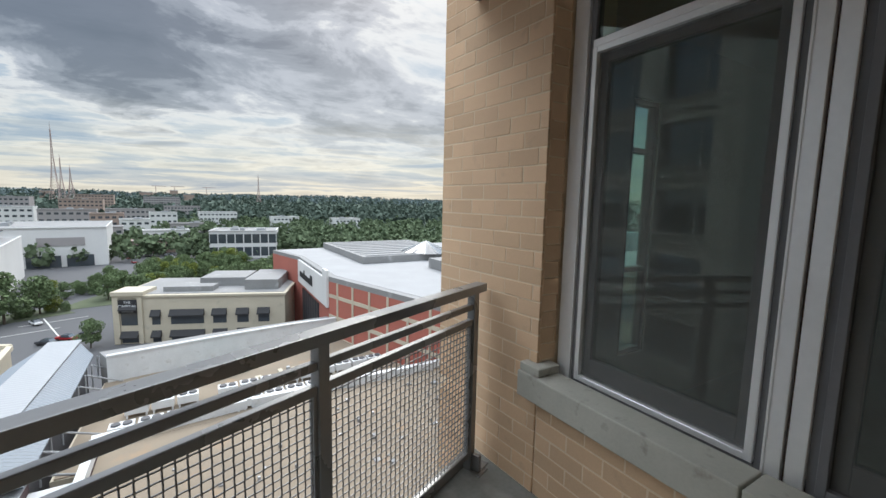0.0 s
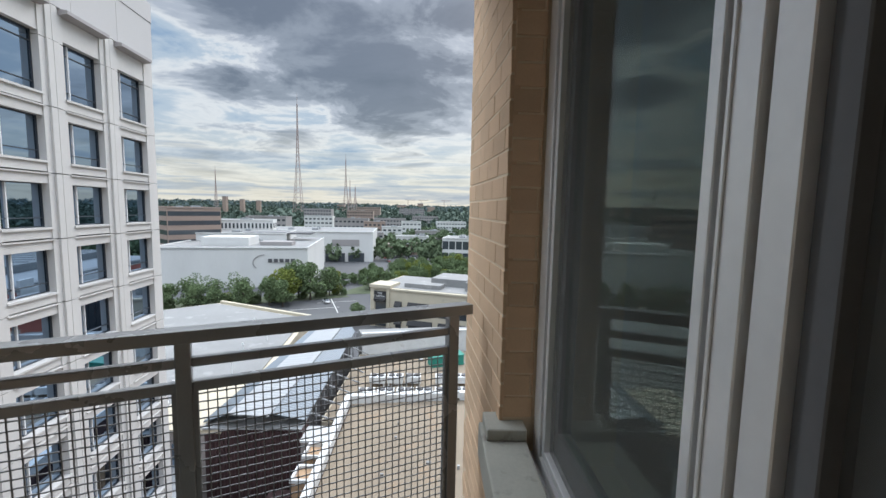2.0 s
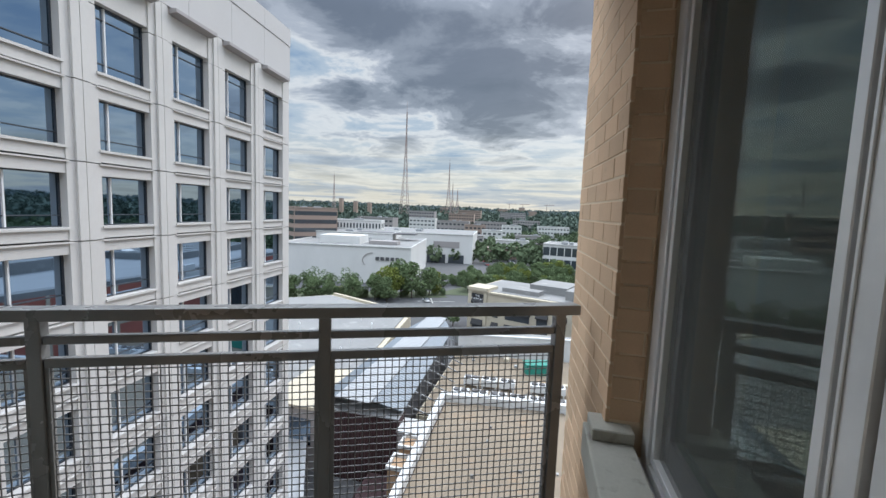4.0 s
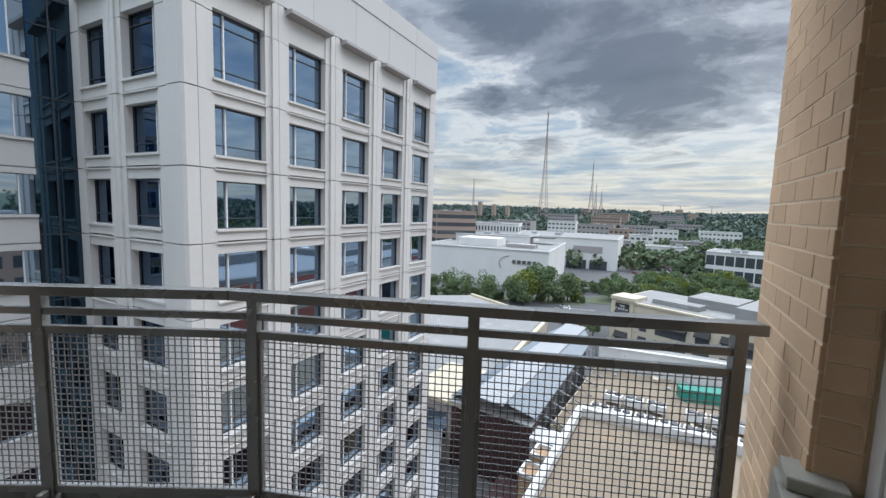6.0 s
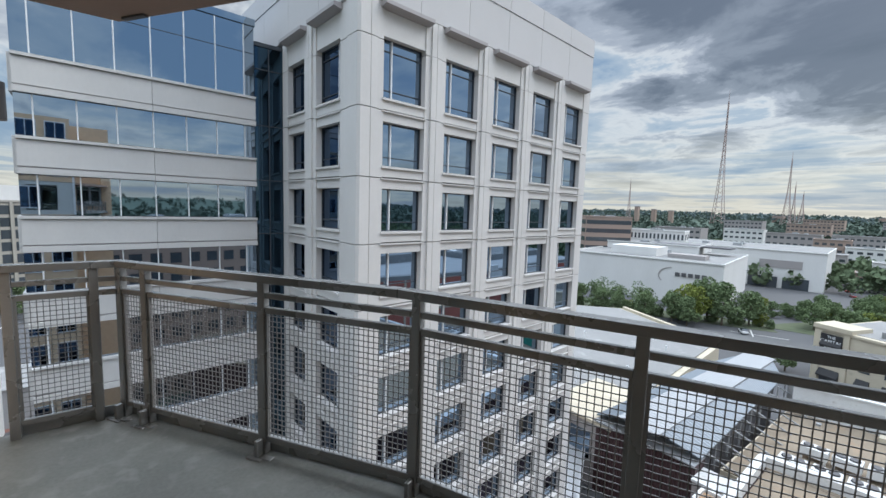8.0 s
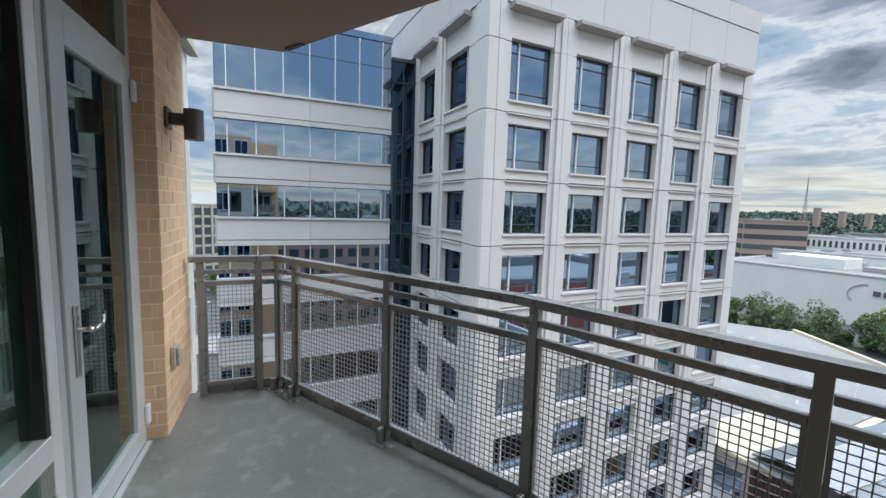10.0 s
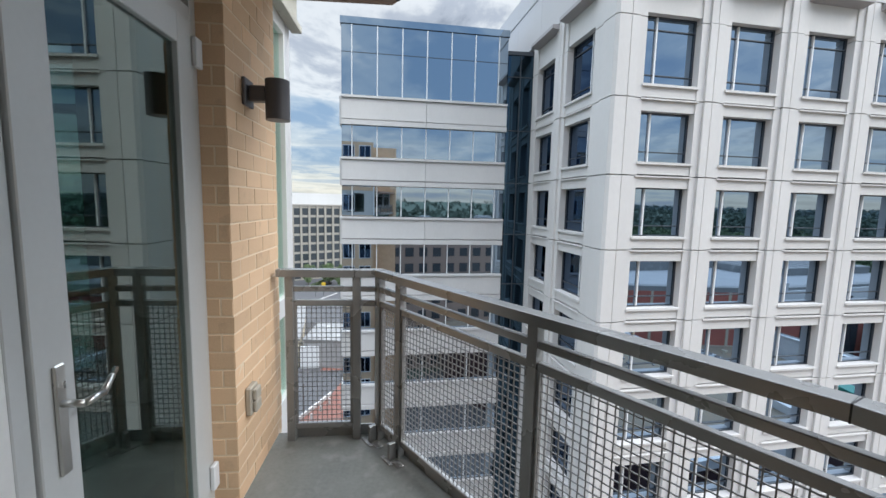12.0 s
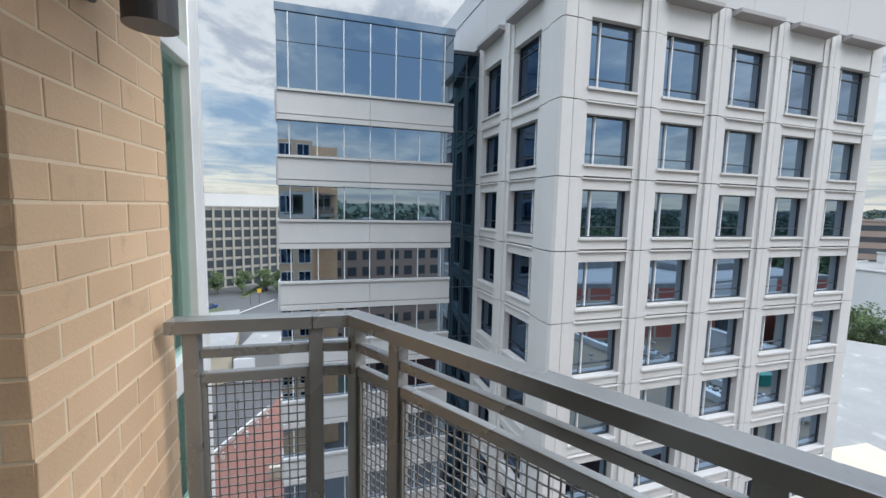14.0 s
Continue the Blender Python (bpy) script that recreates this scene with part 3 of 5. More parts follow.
part("door_leaf", boxes(((0.78, -0.062, 0.02), (0.90, -0.012, 2.195)), ((1.50, -0.062, 0.02), (1.62, -0.012, 2.195)), ((0.90, -0.062, 0.02), (1.50, -0.012, 0.14)), ((0.90, -0.062, 2.08), (1.50, -0.012, 2.195)), bevel=0.003), M["alum_door"], door)
g = part("pane", boxes(((0.90, -0.04, 0.14), (1.50, -0.034, 2.08))), M["glass_door"], door)
g.visible_shadow = False
g = part("transom_pane", boxes(((0.775, -0.005, 2.26), (1.625, 0.003, 2.59))), M["glass_door"], door)
g.visible_shadow = False
part("threshold", boxes(((0.777, -0.09, 0.001), (1.625, -0.064, 0.018))), M["alum_door"], door)
for z in (0.13, 2.02):
    h = part("hinge", boxes(((1.60, -0.085, z), (1.65, -0.064, z + 0.12)), bevel=0.004), M["whiteframe"], door, "pale exposed door hinge")
bm = boxes(((0.825, -0.072, 0.75), (0.86, -0.0625, 1.05)), bevel=0.004)
handle = part("handle_plate", bm, M["chrome"], door, "long satin steel handle plate")
bm = bmesh.new()
tube(bm, (0.843, -0.068, 0.945), (0.843, -0.125, 0.945), 0.010, 0.010, 12)
tube(bm, (0.843, -0.125, 0.945), (0.90, -0.132, 0.95), 0.010, 0.010, 12)
tube(bm, (0.90, -0.132, 0.95), (0.975, -0.115, 0.985), 0.010, 0.008, 12)
part("lever", bm, M["chrome"], handle, "curved satin steel lever", smooth=True)

# corner window beyond the far brick pier
NW = Matrix.Translation((-0.14, 4.722, 0)) @ Matrix.Rotation(math.pi / 2, 4, "Z")
win = tagged(thing("window_corner", "", "", m=NW), "light grey framed corner window beyond the brick pier", kind="structure")
part("window_frame", boxes(((0.0, -0.04, -0.3), (0.04, 0.05, 3.6)), ((0.56, -0.04, -0.3), (0.66, 0.05, 3.6)), ((0.04, -0.04, 0.62), (0.56, 0.05, 0.76)), ((0.04, -0.04, 2.08), (0.56, 0.05, 2.16)), ((0.04, -0.04, -0.3), (0.56, 0.05, 0.0)), ((0.04, -0.04, 2.66), (0.56, 0.05, 3.0)), bevel=0.003), M["alum"], win)
g = part("pane", boxes(((0.04, -0.004, 0.0), (0.56, 0.004, 2.66))), M["glass"], win)
g.visible_shadow = False
part("end_return", boxes(((0.661, -0.04, -0.3), (0.70, 0.125, 3.6))), M["alum"], win)
part("cornice", boxes(((0.0, -0.16, 3.02), (0.78, -0.042, 3.06)), ((0.0, -0.12, 2.74), (0.76, -0.042, 2.79)), ((0.0, -0.09, 2.79), (0.74, -0.042, 3.02)), bevel=0.004), M["cast"], win, "grey moulded cornice ledges")

# the room behind the glass
structure("room_shell", boxes(((-6.5, -6.0, -0.30), (2.94, 0.28, -0.02)), ((-6.5, 0.28, -0.30), (-0.26, 5.1, -0.02))), M["roomfloor"], "polished dark wooden room floor")
structure("room_ceiling", boxes(((-6.5, -6.0, 2.70), (2.94, 0.28, 2.88)), ((-6.5, 0.28, 2.70), (-0.26, 5.1, 2.88))), M["room"], "plain white room ceiling")
structure("room_wall", boxes(((-6.6, -6.1, -0.3), (-6.5, 5.38, 2.88)), ((-6.5, -6.1, -0.3), (2.95, -6.0, 2.88)), ((-6.5, 5.12, -0.3), (-3.6, 5.35, 2.88)), ((-1.40, 5.12, -0.3), (-0.27, 5.35, 2.88)), ((-3.6, 5.12, -0.3), (-1.40, 5.35, 0.14)), ((-3.6, 5.12, 2.52), (-1.40, 5.35, 2.88)), ((-6.5, -1.6, -0.02), (-2.6, -1.5, 2.7)), ((2.60, -5.99, -0.019), (2.70, -0.62, 2.699)), ((2.60, -0.32, -0.019), (2.70, 0.279, 2.699)), ((2.60, -0.62, -0.019), (2.70, -0.32, 0.45)), ((2.60, -0.62, 2.24), (2.70, -0.32, 2.699))), M["room"], "plain pale room walls")
for m, w in ((Matrix.Translation((-3.6, 5.24, 0.14)), 2.2), (Matrix.Translation((2.64, -0.62, 0.45)) @ Matrix.Rotation(math.pi / 2, 4, "Z"), 0.30)):
    win = tagged(thing("window_room", "", "", m=m), "dark framed room window with a transom", kind="structure")
    window_frame(win, w, 2.29 if w > 1 else 1.79, bars_v=(w / 2,) if w > 1 else (), bars_h=(0.62, 1.93) if w > 1 else (0.62, 1.45), material=M["gasket"], fw=0.06 if w > 1 else 0.035)

# ---- balcony railing ----
railing = thing("balcony_railing", "grey painted steel balcony railing with woven wire panels", "railing")


def offset_line(p, q, s):
    """p and q moved sideways by s, to the left of the way from p to q."""
    L = dist(p, q)
    nx, ny = -(q[1] - p[1]) / L, (q[0] - p[0]) / L
    return (p[0] + nx * s, p[1] + ny * s), (q[0] + nx * s, q[1] + ny * s)


def corner_of(a, b, c, s):
    """The mitred corner at b of the line a, b, c moved sideways by s."""
    (p1, p2), (p3, p4) = offset_line(a, b, s), offset_line(b, c, s)
    d1, d2 = (p2[0] - p1[0], p2[1] - p1[1]), (p4[0] - p3[0], p4[1] - p3[1])
    det = d1[0] * d2[1] - d1[1] * d2[0]
    k = ((p3[0] - p1[0]) * d2[1] - (p3[1] - p1[1]) * d2[0]) / det
    return (p1[0] + k * d1[0], p1[1] + k * d1[1])


LINE = [END, SEAM, CORNER, FAR]


def rail_bar(name, i, s0, s1, z0, z1, bevel, ends=(0.0, 0.0)):
    """A bar along stretch i of the railing's line, between the side offsets s0 and s1, mitred at the bends."""
    p, q = LINE[i], LINE[i + 1]
    L = dist(p, q)
    d = ((q[0] - p[0]) / L, (q[1] - p[1]) / L)
    pts = []
    for s in (s0, s1):
        a = corner_of(LINE[i - 1], p, q, s) if i > 0 else tuple(c - d[k] * ends[0] for k, c in enumerate(offset_line(p, q, s)[0]))
        b = corner_of(p, q, LINE[i + 2], s) if i < 2 else tuple(c + d[k] * ends[1] for k, c in enumerate(offset_line(p, q, s)[1]))
        pts.append((a, b))
    bm = prism([pts[0][0], pts[0][1], pts[1][1], pts[1][0]], z0, z1)
    bmesh.ops.bevel(bm, geom=[e for e in bm.edges if abs(e.verts[0].co.z - e.verts[1].co.z) < 1e-6], offset=bevel, segments=2, affect="EDGES", profile=0.5)
    return part(name, bm, M["steel"], railing)


for i in range(3):
    rail_bar("top_rail", i, -0.035, 0.035, 1.03, 1.075, 0.003, (0.04, 0.04))
for (i, u) in ((0, dist(END, SEAM) - 0.005), (2, 0.14)):
    part("splice_joint", boxes(((-0.002, -0.0356, 1.0295), (0.002, 0.0356, 1.0757)), m=along(LINE[i], LINE[i + 1]) @ Matrix.Translation((u, 0, 0))), M["gasket"], railing, "dark open splice joint in the top rail")
# posts: place along the line, stretch
POSTS = [(0, 0.045), (0, 1.075), (0, 2.085), (1, 0.866), (1, 1.809), (1, dist(SEAM, CORNER) - 0.02), (2, 0.13), (2, dist(CORNER, FAR) - 0.03)]


def post_at(i, u):
    return along(LINE[i], LINE[i + 1]) @ Matrix.Translation((u, 0, 0))


for i, u in POSTS:
    b = 0.0 if i == 2 else -0.10
    part("post", boxes(((-0.024, -0.024, b), (0.024, 0.024, 1.03)), m=post_at(i, u), bevel=0.003), M["steel"], railing)
for i, u in POSTS[:6]:
    # foot bracket on the slab side
    m = post_at(i, u)
    part("foot_bracket", boxes(((-0.012, 0.026, 0.0), (0.012, 0.075, 0.10)), ((-0.05, 0.075, 0.0), (0.05, 0.10, 0.008)), ((-0.10, 0.03, 0.0), (-0.03, 0.075, 0.006)), m=m, bevel=0.003), M["steel"], railing)
for a, b in zip(POSTS[:-1], POSTS[1:]):
    i = b[0]
    pa, pb = (post_at(*a) @ Vector((0, 0, 0)))[:2], (post_at(*b) @ Vector((0, 0, 0)))[:2]
    m, ua, ub = along(pa, pb), 0.0, dist(pa, pb)
    lo, hi = ua + 0.0245, ub - 0.0245
    for name, z0, z1 in ((("mid_rail", 0.94, 0.972), ("mid_rail", 0.852, 0.888)) if b == (2, 0.13) else ()) or (("mid_rail", 0.94, 0.972), ("mid_rail", 0.852, 0.888), ("bottom_rail", 0.075, 0.11)):
        part(name, boxes(((lo, -0.016, z0), (hi, 0.016, z1)), m=m, bevel=0.003), M["steel"], railing)
    if b == (2, 0.13):
        continue
    part("panel_channel", boxes(((lo, -0.012, 0.1105), (lo + 0.014, 0.012, 0.8515)), m=m), M["steel"], railing)
    part("panel_channel", boxes(((hi - 0.014, -0.012, 0.1105), (hi, 0.012, 0.8515)), m=m), M["steel"], railing)
    if b == (2, 0.13):
        continue
    # woven wire infill
    w = hi - lo
    nx = max(2, round(w / 0.0306))
    nz = 24
    bm = bmesh.new()
    sx, sz = (w - 0.028) / nx, 0.7415 / nz

    def wire(points, r=0.0020):
        prev = None
        for p in points:
            ring = [bm.verts.new(m @ (Vector(p) + Vector(o))) for o in ((r, 0, r), (-r, 0, r), (-r, 0, -r), (r, 0, -r))]
            if points[0][0] == points[-1][0]:
                for v, o in zip(ring, ((r, r, 0), (-r, r, 0), (-r, -r, 0), (r, -r, 0))):
                    v.co = m @ (Vector(p) + Vector(o))
            else:
                for v, o in zip(ring, ((0, r, r), (0, -r, r), (0, -r, -r), (0, r, -r))):
                    v.co = m @ (Vector(p) + Vector(o))
            if prev:
                for k in range(4):
                    bm.faces.new((prev[k], prev[(k + 1) % 4], ring[(k + 1) % 4], ring[k]))
            prev = ring

    for k in range(nx + 1):
        x = lo + 0.014 + k * sx
        wire([(x, 0.0014 * (1 if (k + j) % 2 else -1), 0.1105 + j * sz) for j in range(nz + 1)])
    for j in range(1, nz + 1):
        z = 0.1105 + j * sz - sz / 2
        wire([(lo + 0.014 + k * sx - (sx / 2 if 0 < k <= nx else 0), 0.0014 * (-1 if (k + j) % 2 else 1), z) for k in range(nx + 1)] + [(hi - 0.014, 0, z)])
    part("wire_mesh", bm, M["wire"], railing, "woven grey wire mesh panel", kind="stuff")
# toe plate outside the posts
for i in range(3):
    rail_bar("toe_plate", i, -0.034, -0.026, -0.12, 0.072, 0.002)

# ---- wall lamp and outlet on the pier ----
lamp = thing("wall_lamp", "dark grey cylinder downlight fixed to the brick pier", "wall lamp")
part("wall_plate", boxes(((0.0, 4.205, 1.93), (0.018, 4.315, 2.06)), bevel=0.004), M["lamp"], lamp)
part("arm", boxes(((0.018, 4.235, 1.955), (0.10, 4.285, 2.03)), bevel=0.006), M["lamp"], lamp)
bm = bmesh.new()
tube(bm, (0.15, 4.26, 1.87), (0.15, 4.26, 2.06), 0.057, None, 40)
part("cylinder", bm, M["lamp"], lamp, smooth=False)
outlet = thing("outdoor_outlet", "weathered grey outdoor power outlet cover on the brick", "electrical outlet")
part("back_box", boxes(((0.0, 4.13, 0.40), (0.03, 4.225, 0.545)), bevel=0.006), M["outlet"], outlet)
part("cover_door", boxes(((0.0305, 4.142, 0.475), (0.052, 4.213, 0.535)), ((0.0305, 4.142, 0.412), (0.052, 4.213, 0.470)), bevel=0.008, seg=2), M["outlet"], outlet)

# ---- office block with deep-set windows ----
GZ = -33.0
MA = Matrix.Translation((12.27, 22.04, 0)) @ Matrix.Rotation(radians(5.04), 4, "Z")
block = thing("office_block", "pale precast concrete office block with deep-set square windows", "building", m=MA)
PITCH, BAY, WW_, FACE, UC, UE, YE = 3.7, 4.62, 2.98, -0.45, -1.76, 22.3, 9.65
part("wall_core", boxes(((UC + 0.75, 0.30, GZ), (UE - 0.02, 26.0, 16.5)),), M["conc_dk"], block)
part("roof_slab", boxes(((UC + 0.3, -0.1, 16.51), (UE - 0.3, 26.0, 16.6))), M["roofgrey"], block)
part("end_wall", boxes(((UE - 0.018, 0.0, GZ), (UE, 26.0, 16.8))), M["conc"], block)
F2M = Matrix.Translation((UC + 0.0 - FACE, FACE, 0)) @ Matrix.Rotation(math.pi / 2, 4, "Z") @ Matrix.Scale(-1, 4, (0, 1, 0))
# side face: local x runs back from the corner, local y inwards
SIDE = Matrix(((0, 1, 0, UC - FACE), (1, 0, 0, FACE), (0, 0, 1, 0), (0, 0, 0, 1)))
FRONT = Matrix.Identity(4)


def mesh_of(name, bm, material):
    return finish(name, bm, material)


g = 0.025
pil_w = BAY - WW_
me_pil = mesh_of("pilaster", boxes(((0, FACE, g), (pil_w, 0.0, PITCH - g)), ((0.40, FACE - 0.12, g), (0.80, FACE - 0.001, PITCH - g)), ((0.83, FACE - 0.12, g), (1.24, FACE - 0.001, PITCH - g))), M["conc"])
me_sp_hi = mesh_of("spandrel", boxes(((0, FACE + 0.05, -0.60), (WW_, 0.0, -0.13)), ((-0.06, FACE - 0.08, -0.128), (WW_ + 0.06, 0.0, -0.01))), M["conc"])
me_sp_lo = mesh_of("spandrel", boxes(((0, FACE + 0.06, -1.265), (WW_, 0.0, -0.76)), ((-0.10, FACE - 0.07, -0.758), (WW_ + 0.10, 0.0, -0.69))), M["conc"])


def framed(h, extra, glass="bluglass"):
    """Meshes of one deep-set window of height h: dark frame with its bars, white mullion, pane."""
    fr = [((0, -0.06, 0), (0.05, 0.02, h)), ((WW_ - 0.05, -0.06, 0), (WW_, 0.02, h)), ((0.05, -0.06, 0), (WW_ - 0.05, 0.02, 0.05)), ((0.05, -0.06, h - 0.05), (WW_ - 0.05, 0.02, h))]
    bars = [mesh_of("transom", boxes(((0.05, -0.05, z), (WW_ - 0.05, 0.02, z + 0.045))), M["dkframe"]) for z in extra]
    return (mesh_of("frame", boxes(*fr), M["dkframe"]), *bars, mesh_of("mullion", boxes(((0.76, -0.09, 0.05), (0.83, 0.02, h - 0.05))), M["whiteframe"]), mesh_of("pane", boxes(((0.05, 0.021, 0.05), (WW_ - 0.05, 0.035, h - 0.05))), M[glass]))


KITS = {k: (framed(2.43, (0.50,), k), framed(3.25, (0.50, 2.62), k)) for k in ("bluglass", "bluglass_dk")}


def facade(side, starts, end, glass):
    KIT, KIT_TOP = KITS[glass]
    for k in range(-1, 9):
        zb = 3.75 - PITCH * k
        kit, h = (KIT_TOP, 3.25) if k == -1 else (KIT, 2.43)
        for u in starts:
            w = thing("window", "", "", m=None)
            w.parent = block
            w.matrix_basis = side @ Matrix.Translation((u, 0, zb))
            for me in kit:
                piece(me.name.split(".")[0], me, w, Matrix.Identity(4))
            piece("spandrel", me_sp_hi, block, side @ Matrix.Translation((u, 0, zb)))
            piece("spandrel", me_sp_lo, block, side @ Matrix.Translation((u, 0, zb + 0.002)))
        for u in starts[:-1]:
            piece("pilaster", me_pil, block, side @ Matrix.Translation((u + WW_, 0, zb - 0.68)))
    # above the top row: pilaster heads, recessed panels and hoods
    zt = 3.75 + PITCH + 3.25
    for u in starts[:-1]:
        part("pilaster", boxes(((u + WW_, FACE, zt - 0.215), (u + WW_ + pil_w, 0.0, 12.42)), ((u + WW_ + 0.42, FACE - 0.09, zt - 0.215), (u + WW_ + 0.80, FACE - 0.001, 12.42)), ((u + WW_ + 0.83, FACE - 0.09, zt - 0.215), (u + WW_ + 1.22, FACE - 0.001, 12.42)), m=side), M["conc"], block)
    for u in starts:
        part("spandrel", boxes(((u, FACE + 0.06, zt + 0.002), (u + WW_, 0.0, 12.05)), m=side), M["conc"], block)
        bm = bmesh.new()
        vs = [bm.verts.new(side @ Vector((x, y, z))) for x in (u - 0.22, u + WW_ + 0.22) for y, z in ((FACE + 0.06, 12.06), (FACE - 0.52, 12.16), (FACE - 0.52, 12.36), (FACE + 0.06, 12.42))]
        bm.faces.new(vs[:4])
        bm.faces.new(vs[4:][::-1])
        for i in range(4):
            j = (i + 1) % 4
            bm.faces.new((vs[i], vs[i + 4], vs[j + 4], vs[j]))
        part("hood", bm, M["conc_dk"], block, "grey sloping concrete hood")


FS = [BAY * i - 0.22 for i in range(5)]
facade(FRONT, FS, UE, "bluglass")
SS = [1.98, 6.25]
# the side bays stand closer together; their dark reflections are in the glass colour
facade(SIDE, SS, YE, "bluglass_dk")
for side, lo, hi in ((FRONT, FS[-1] + WW_, UE), (SIDE, SS[-1] + WW_, YE + 0.45)):
    for k in range(-1, 10):
        z = 3.75 - PITCH * k - 0.68
        part("end_pier", boxes(((lo, FACE, z + g), (hi, 0.0, min(z + PITCH - g, 12.42))), m=side), M["conc"], block)
    part("end_pier", boxes(((lo, FACE, 3.75 + 2 * PITCH - 0.68 + g), (hi, 0.0, 12.42)), m=side), M["conc"], block)
for k in range(-2, 10):
    z = 3.75 - PITCH * k - 0.68
    z1 = min(z + PITCH - g, 12.42)
    if z1 < z + 0.1:
        continue
    # corner pier with a chamfered edge
    c = 0.14
    pts = [(UC - 0.09 + c, FACE - 0.09), (-1.10, FACE - 0.09), (-1.10, FACE), (FS[0], FACE), (FS[0], 0.3), (UC - FACE, 0.3), (UC - FACE, SS[0] + FACE), (UC, SS[0] + FACE), (UC, FACE + 1.1), (UC - 0.09, FACE + 1.1), (UC - 0.09, FACE + c - 0.09)]
    part("corner_pier", prism(pts, z + g, z1), M["conc"], block)
    part("pilaster", boxes(((-1.07, FACE - 0.09, z + g), (-0.66, FACE - 0.001, z1))), M["conc"], block)
# plain parapet band in large panels
for side, lo, hi, n in ((FRONT, UC - 0.02, UE, 6), (SIDE, 0.0, 26.45, 6)):
    for i in range(n):
        a, b = lo + (hi - lo) * i / n, lo + (hi - lo) * (i + 1) / n
        if side is SIDE and i == 0:
            a += 0.55
        part("parapet_panel", boxes(((a + 0.012, FACE - 0.10, 12.45), (b - 0.012, 0.25, 15.35)), m=side), M["conc_cap"], block)
        part("parapet_panel", boxes(((a + 0.012, FACE - 0.15, 15.38), (b - 0.012, 0.25, 16.80)), m=side), M["conc_cap"], block)

# ---- ribbon-window office wing ----
MB = Matrix.Translation((-3.51, 30.62, 0)) @ Matrix.Rotation(radians(3.53), 4, "Z")
wing = thing("office_wing", "office wing with pale concrete bands and blue ribbon windows", "building", m=MB)
BW, BP = 11.32, 4.0
part("wall_core", boxes(((0.05, 0.12, GZ), (BW - 0.05, 22.0, 13.2))), M["dkframe"], wing)
mull = [0.67 + 1.665 * i for i in range(7)]
edges = [0.0] + mull + [BW]


def ribbon(zb, h, bars=()):
    w = thing("window", "", "")
    w.parent = wing
    w.matrix_basis = Matrix.Translation((0, 0, zb))
    for a, b in zip(edges[:-1], edges[1:]):
        part("pane", boxes(((a + 0.03, 0.0, 0.03), (b - 0.03, 0.015, h - 0.03))), M["bluglass_b"], w)
    part("mullion", boxes(*[((x - 0.03, -0.05, 0.03), (x + 0.03, 0.03, h - 0.03)) for x in mull]), M["whiteframe"], w, kind="stuff")
    part("frame", boxes(((0.0, -0.03, 0.0), (BW, 0.03, 0.029)), ((0.0, -0.03, h - 0.029), (BW, 0.03, h)), *[((0.0, -0.03, z), (BW, 0.03, z + 0.03)) for z in bars]), M["dkframe"], w)
    part("side_pane", boxes(((-0.01, 0.03, 0.03), (0.04, 20.0, h - 0.03))), M["bluglass_b"], w)


ribbon(8.47, 4.5, (2.75,))
for k in range(9):
    zb = 4.46 - BP * k
    ribbon(zb, 2.1)
for k in range(10):
    z0, z1 = 4.46 - BP * k + 2.1, 8.47 - BP * k
    z1 = z0 + 1.9 if k else 8.47
    for a, b in ((0.0, 5.64), (5.66, BW)):
        part("spandrel", boxes(((a, -0.16, z0 + 0.40), (b, 0.10, z1 - 0.20))), M["conc"], wing)
        part("ledge", boxes(((a, -0.28, z1 - 0.158), (b, 0.10, z1 - 0.01))), M["conc"], wing)
        part("lower_band", boxes(((a, -0.24, z0 + 0.01), (b, 0.10, z0 + 0.32))), M["conc"], wing)
        # groove strips between the bands, their shade deepened by the darker concrete
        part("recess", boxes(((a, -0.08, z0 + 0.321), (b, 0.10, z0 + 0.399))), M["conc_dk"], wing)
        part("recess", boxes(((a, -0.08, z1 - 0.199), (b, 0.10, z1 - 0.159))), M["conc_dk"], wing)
    part("side_band", boxes(((-0.15, 0.105, z0 + 0.02), (0.04, 21.0, z1 - 0.02))), M["conc"], wing)
part("cap", boxes(((-0.08, -0.08, 12.98), (BW + 0.05, 22.0, 13.42))), M["bluglass_b"], wing)

link = thing("glass_link", "dark glass link between the two office buildings", "building")
part("curtain_wall", boxes(((7.85, 31.55, GZ), (10.4, 38.0, 11.9))), M["dkglass"], link)
part("cap", boxes(((7.83, 31.45, 11.905), (10.4, 38.0, 12.15))), M["dkframe"], link)
for k in range(12):
    part("transom", boxes(((7.85, 31.49, 10.4 - 3.7 * k), (9.68, 31.548, 10.46 - 3.7 * k))), M["dkframe"], link)
part("mullion", boxes(((8.72, 31.47, GZ), (8.78, 31.548, 11.9))), M["dkframe"], link)

# ---- ground: one sheet to the horizon ----
def ground_height(x, y):
    r = math.hypot(x, y)
    h = GZ
    t = min(max((r - 420) / 1500, 0), 1)
    h += (3 * t * t - 2 * t ** 3) * 30.0
    if r > 420:
        h += t * (14 * (noise.noise(Vector((x / 700, y / 700, 0.3))) + 0.25) + 4 * noise.noise(Vector((x / 180, y / 180, 1.7))))
    if r > 2600:
        h -= (r - 2600) * 0.012
    return h


bm = bmesh.new()
rad = [0, 30, 80, 150, 250, 340, 420] + [420 * (1.07 ** i) for i in range(1, 34)]
NA = 300
centre = bm.verts.new((0, 0, GZ))
prev = None
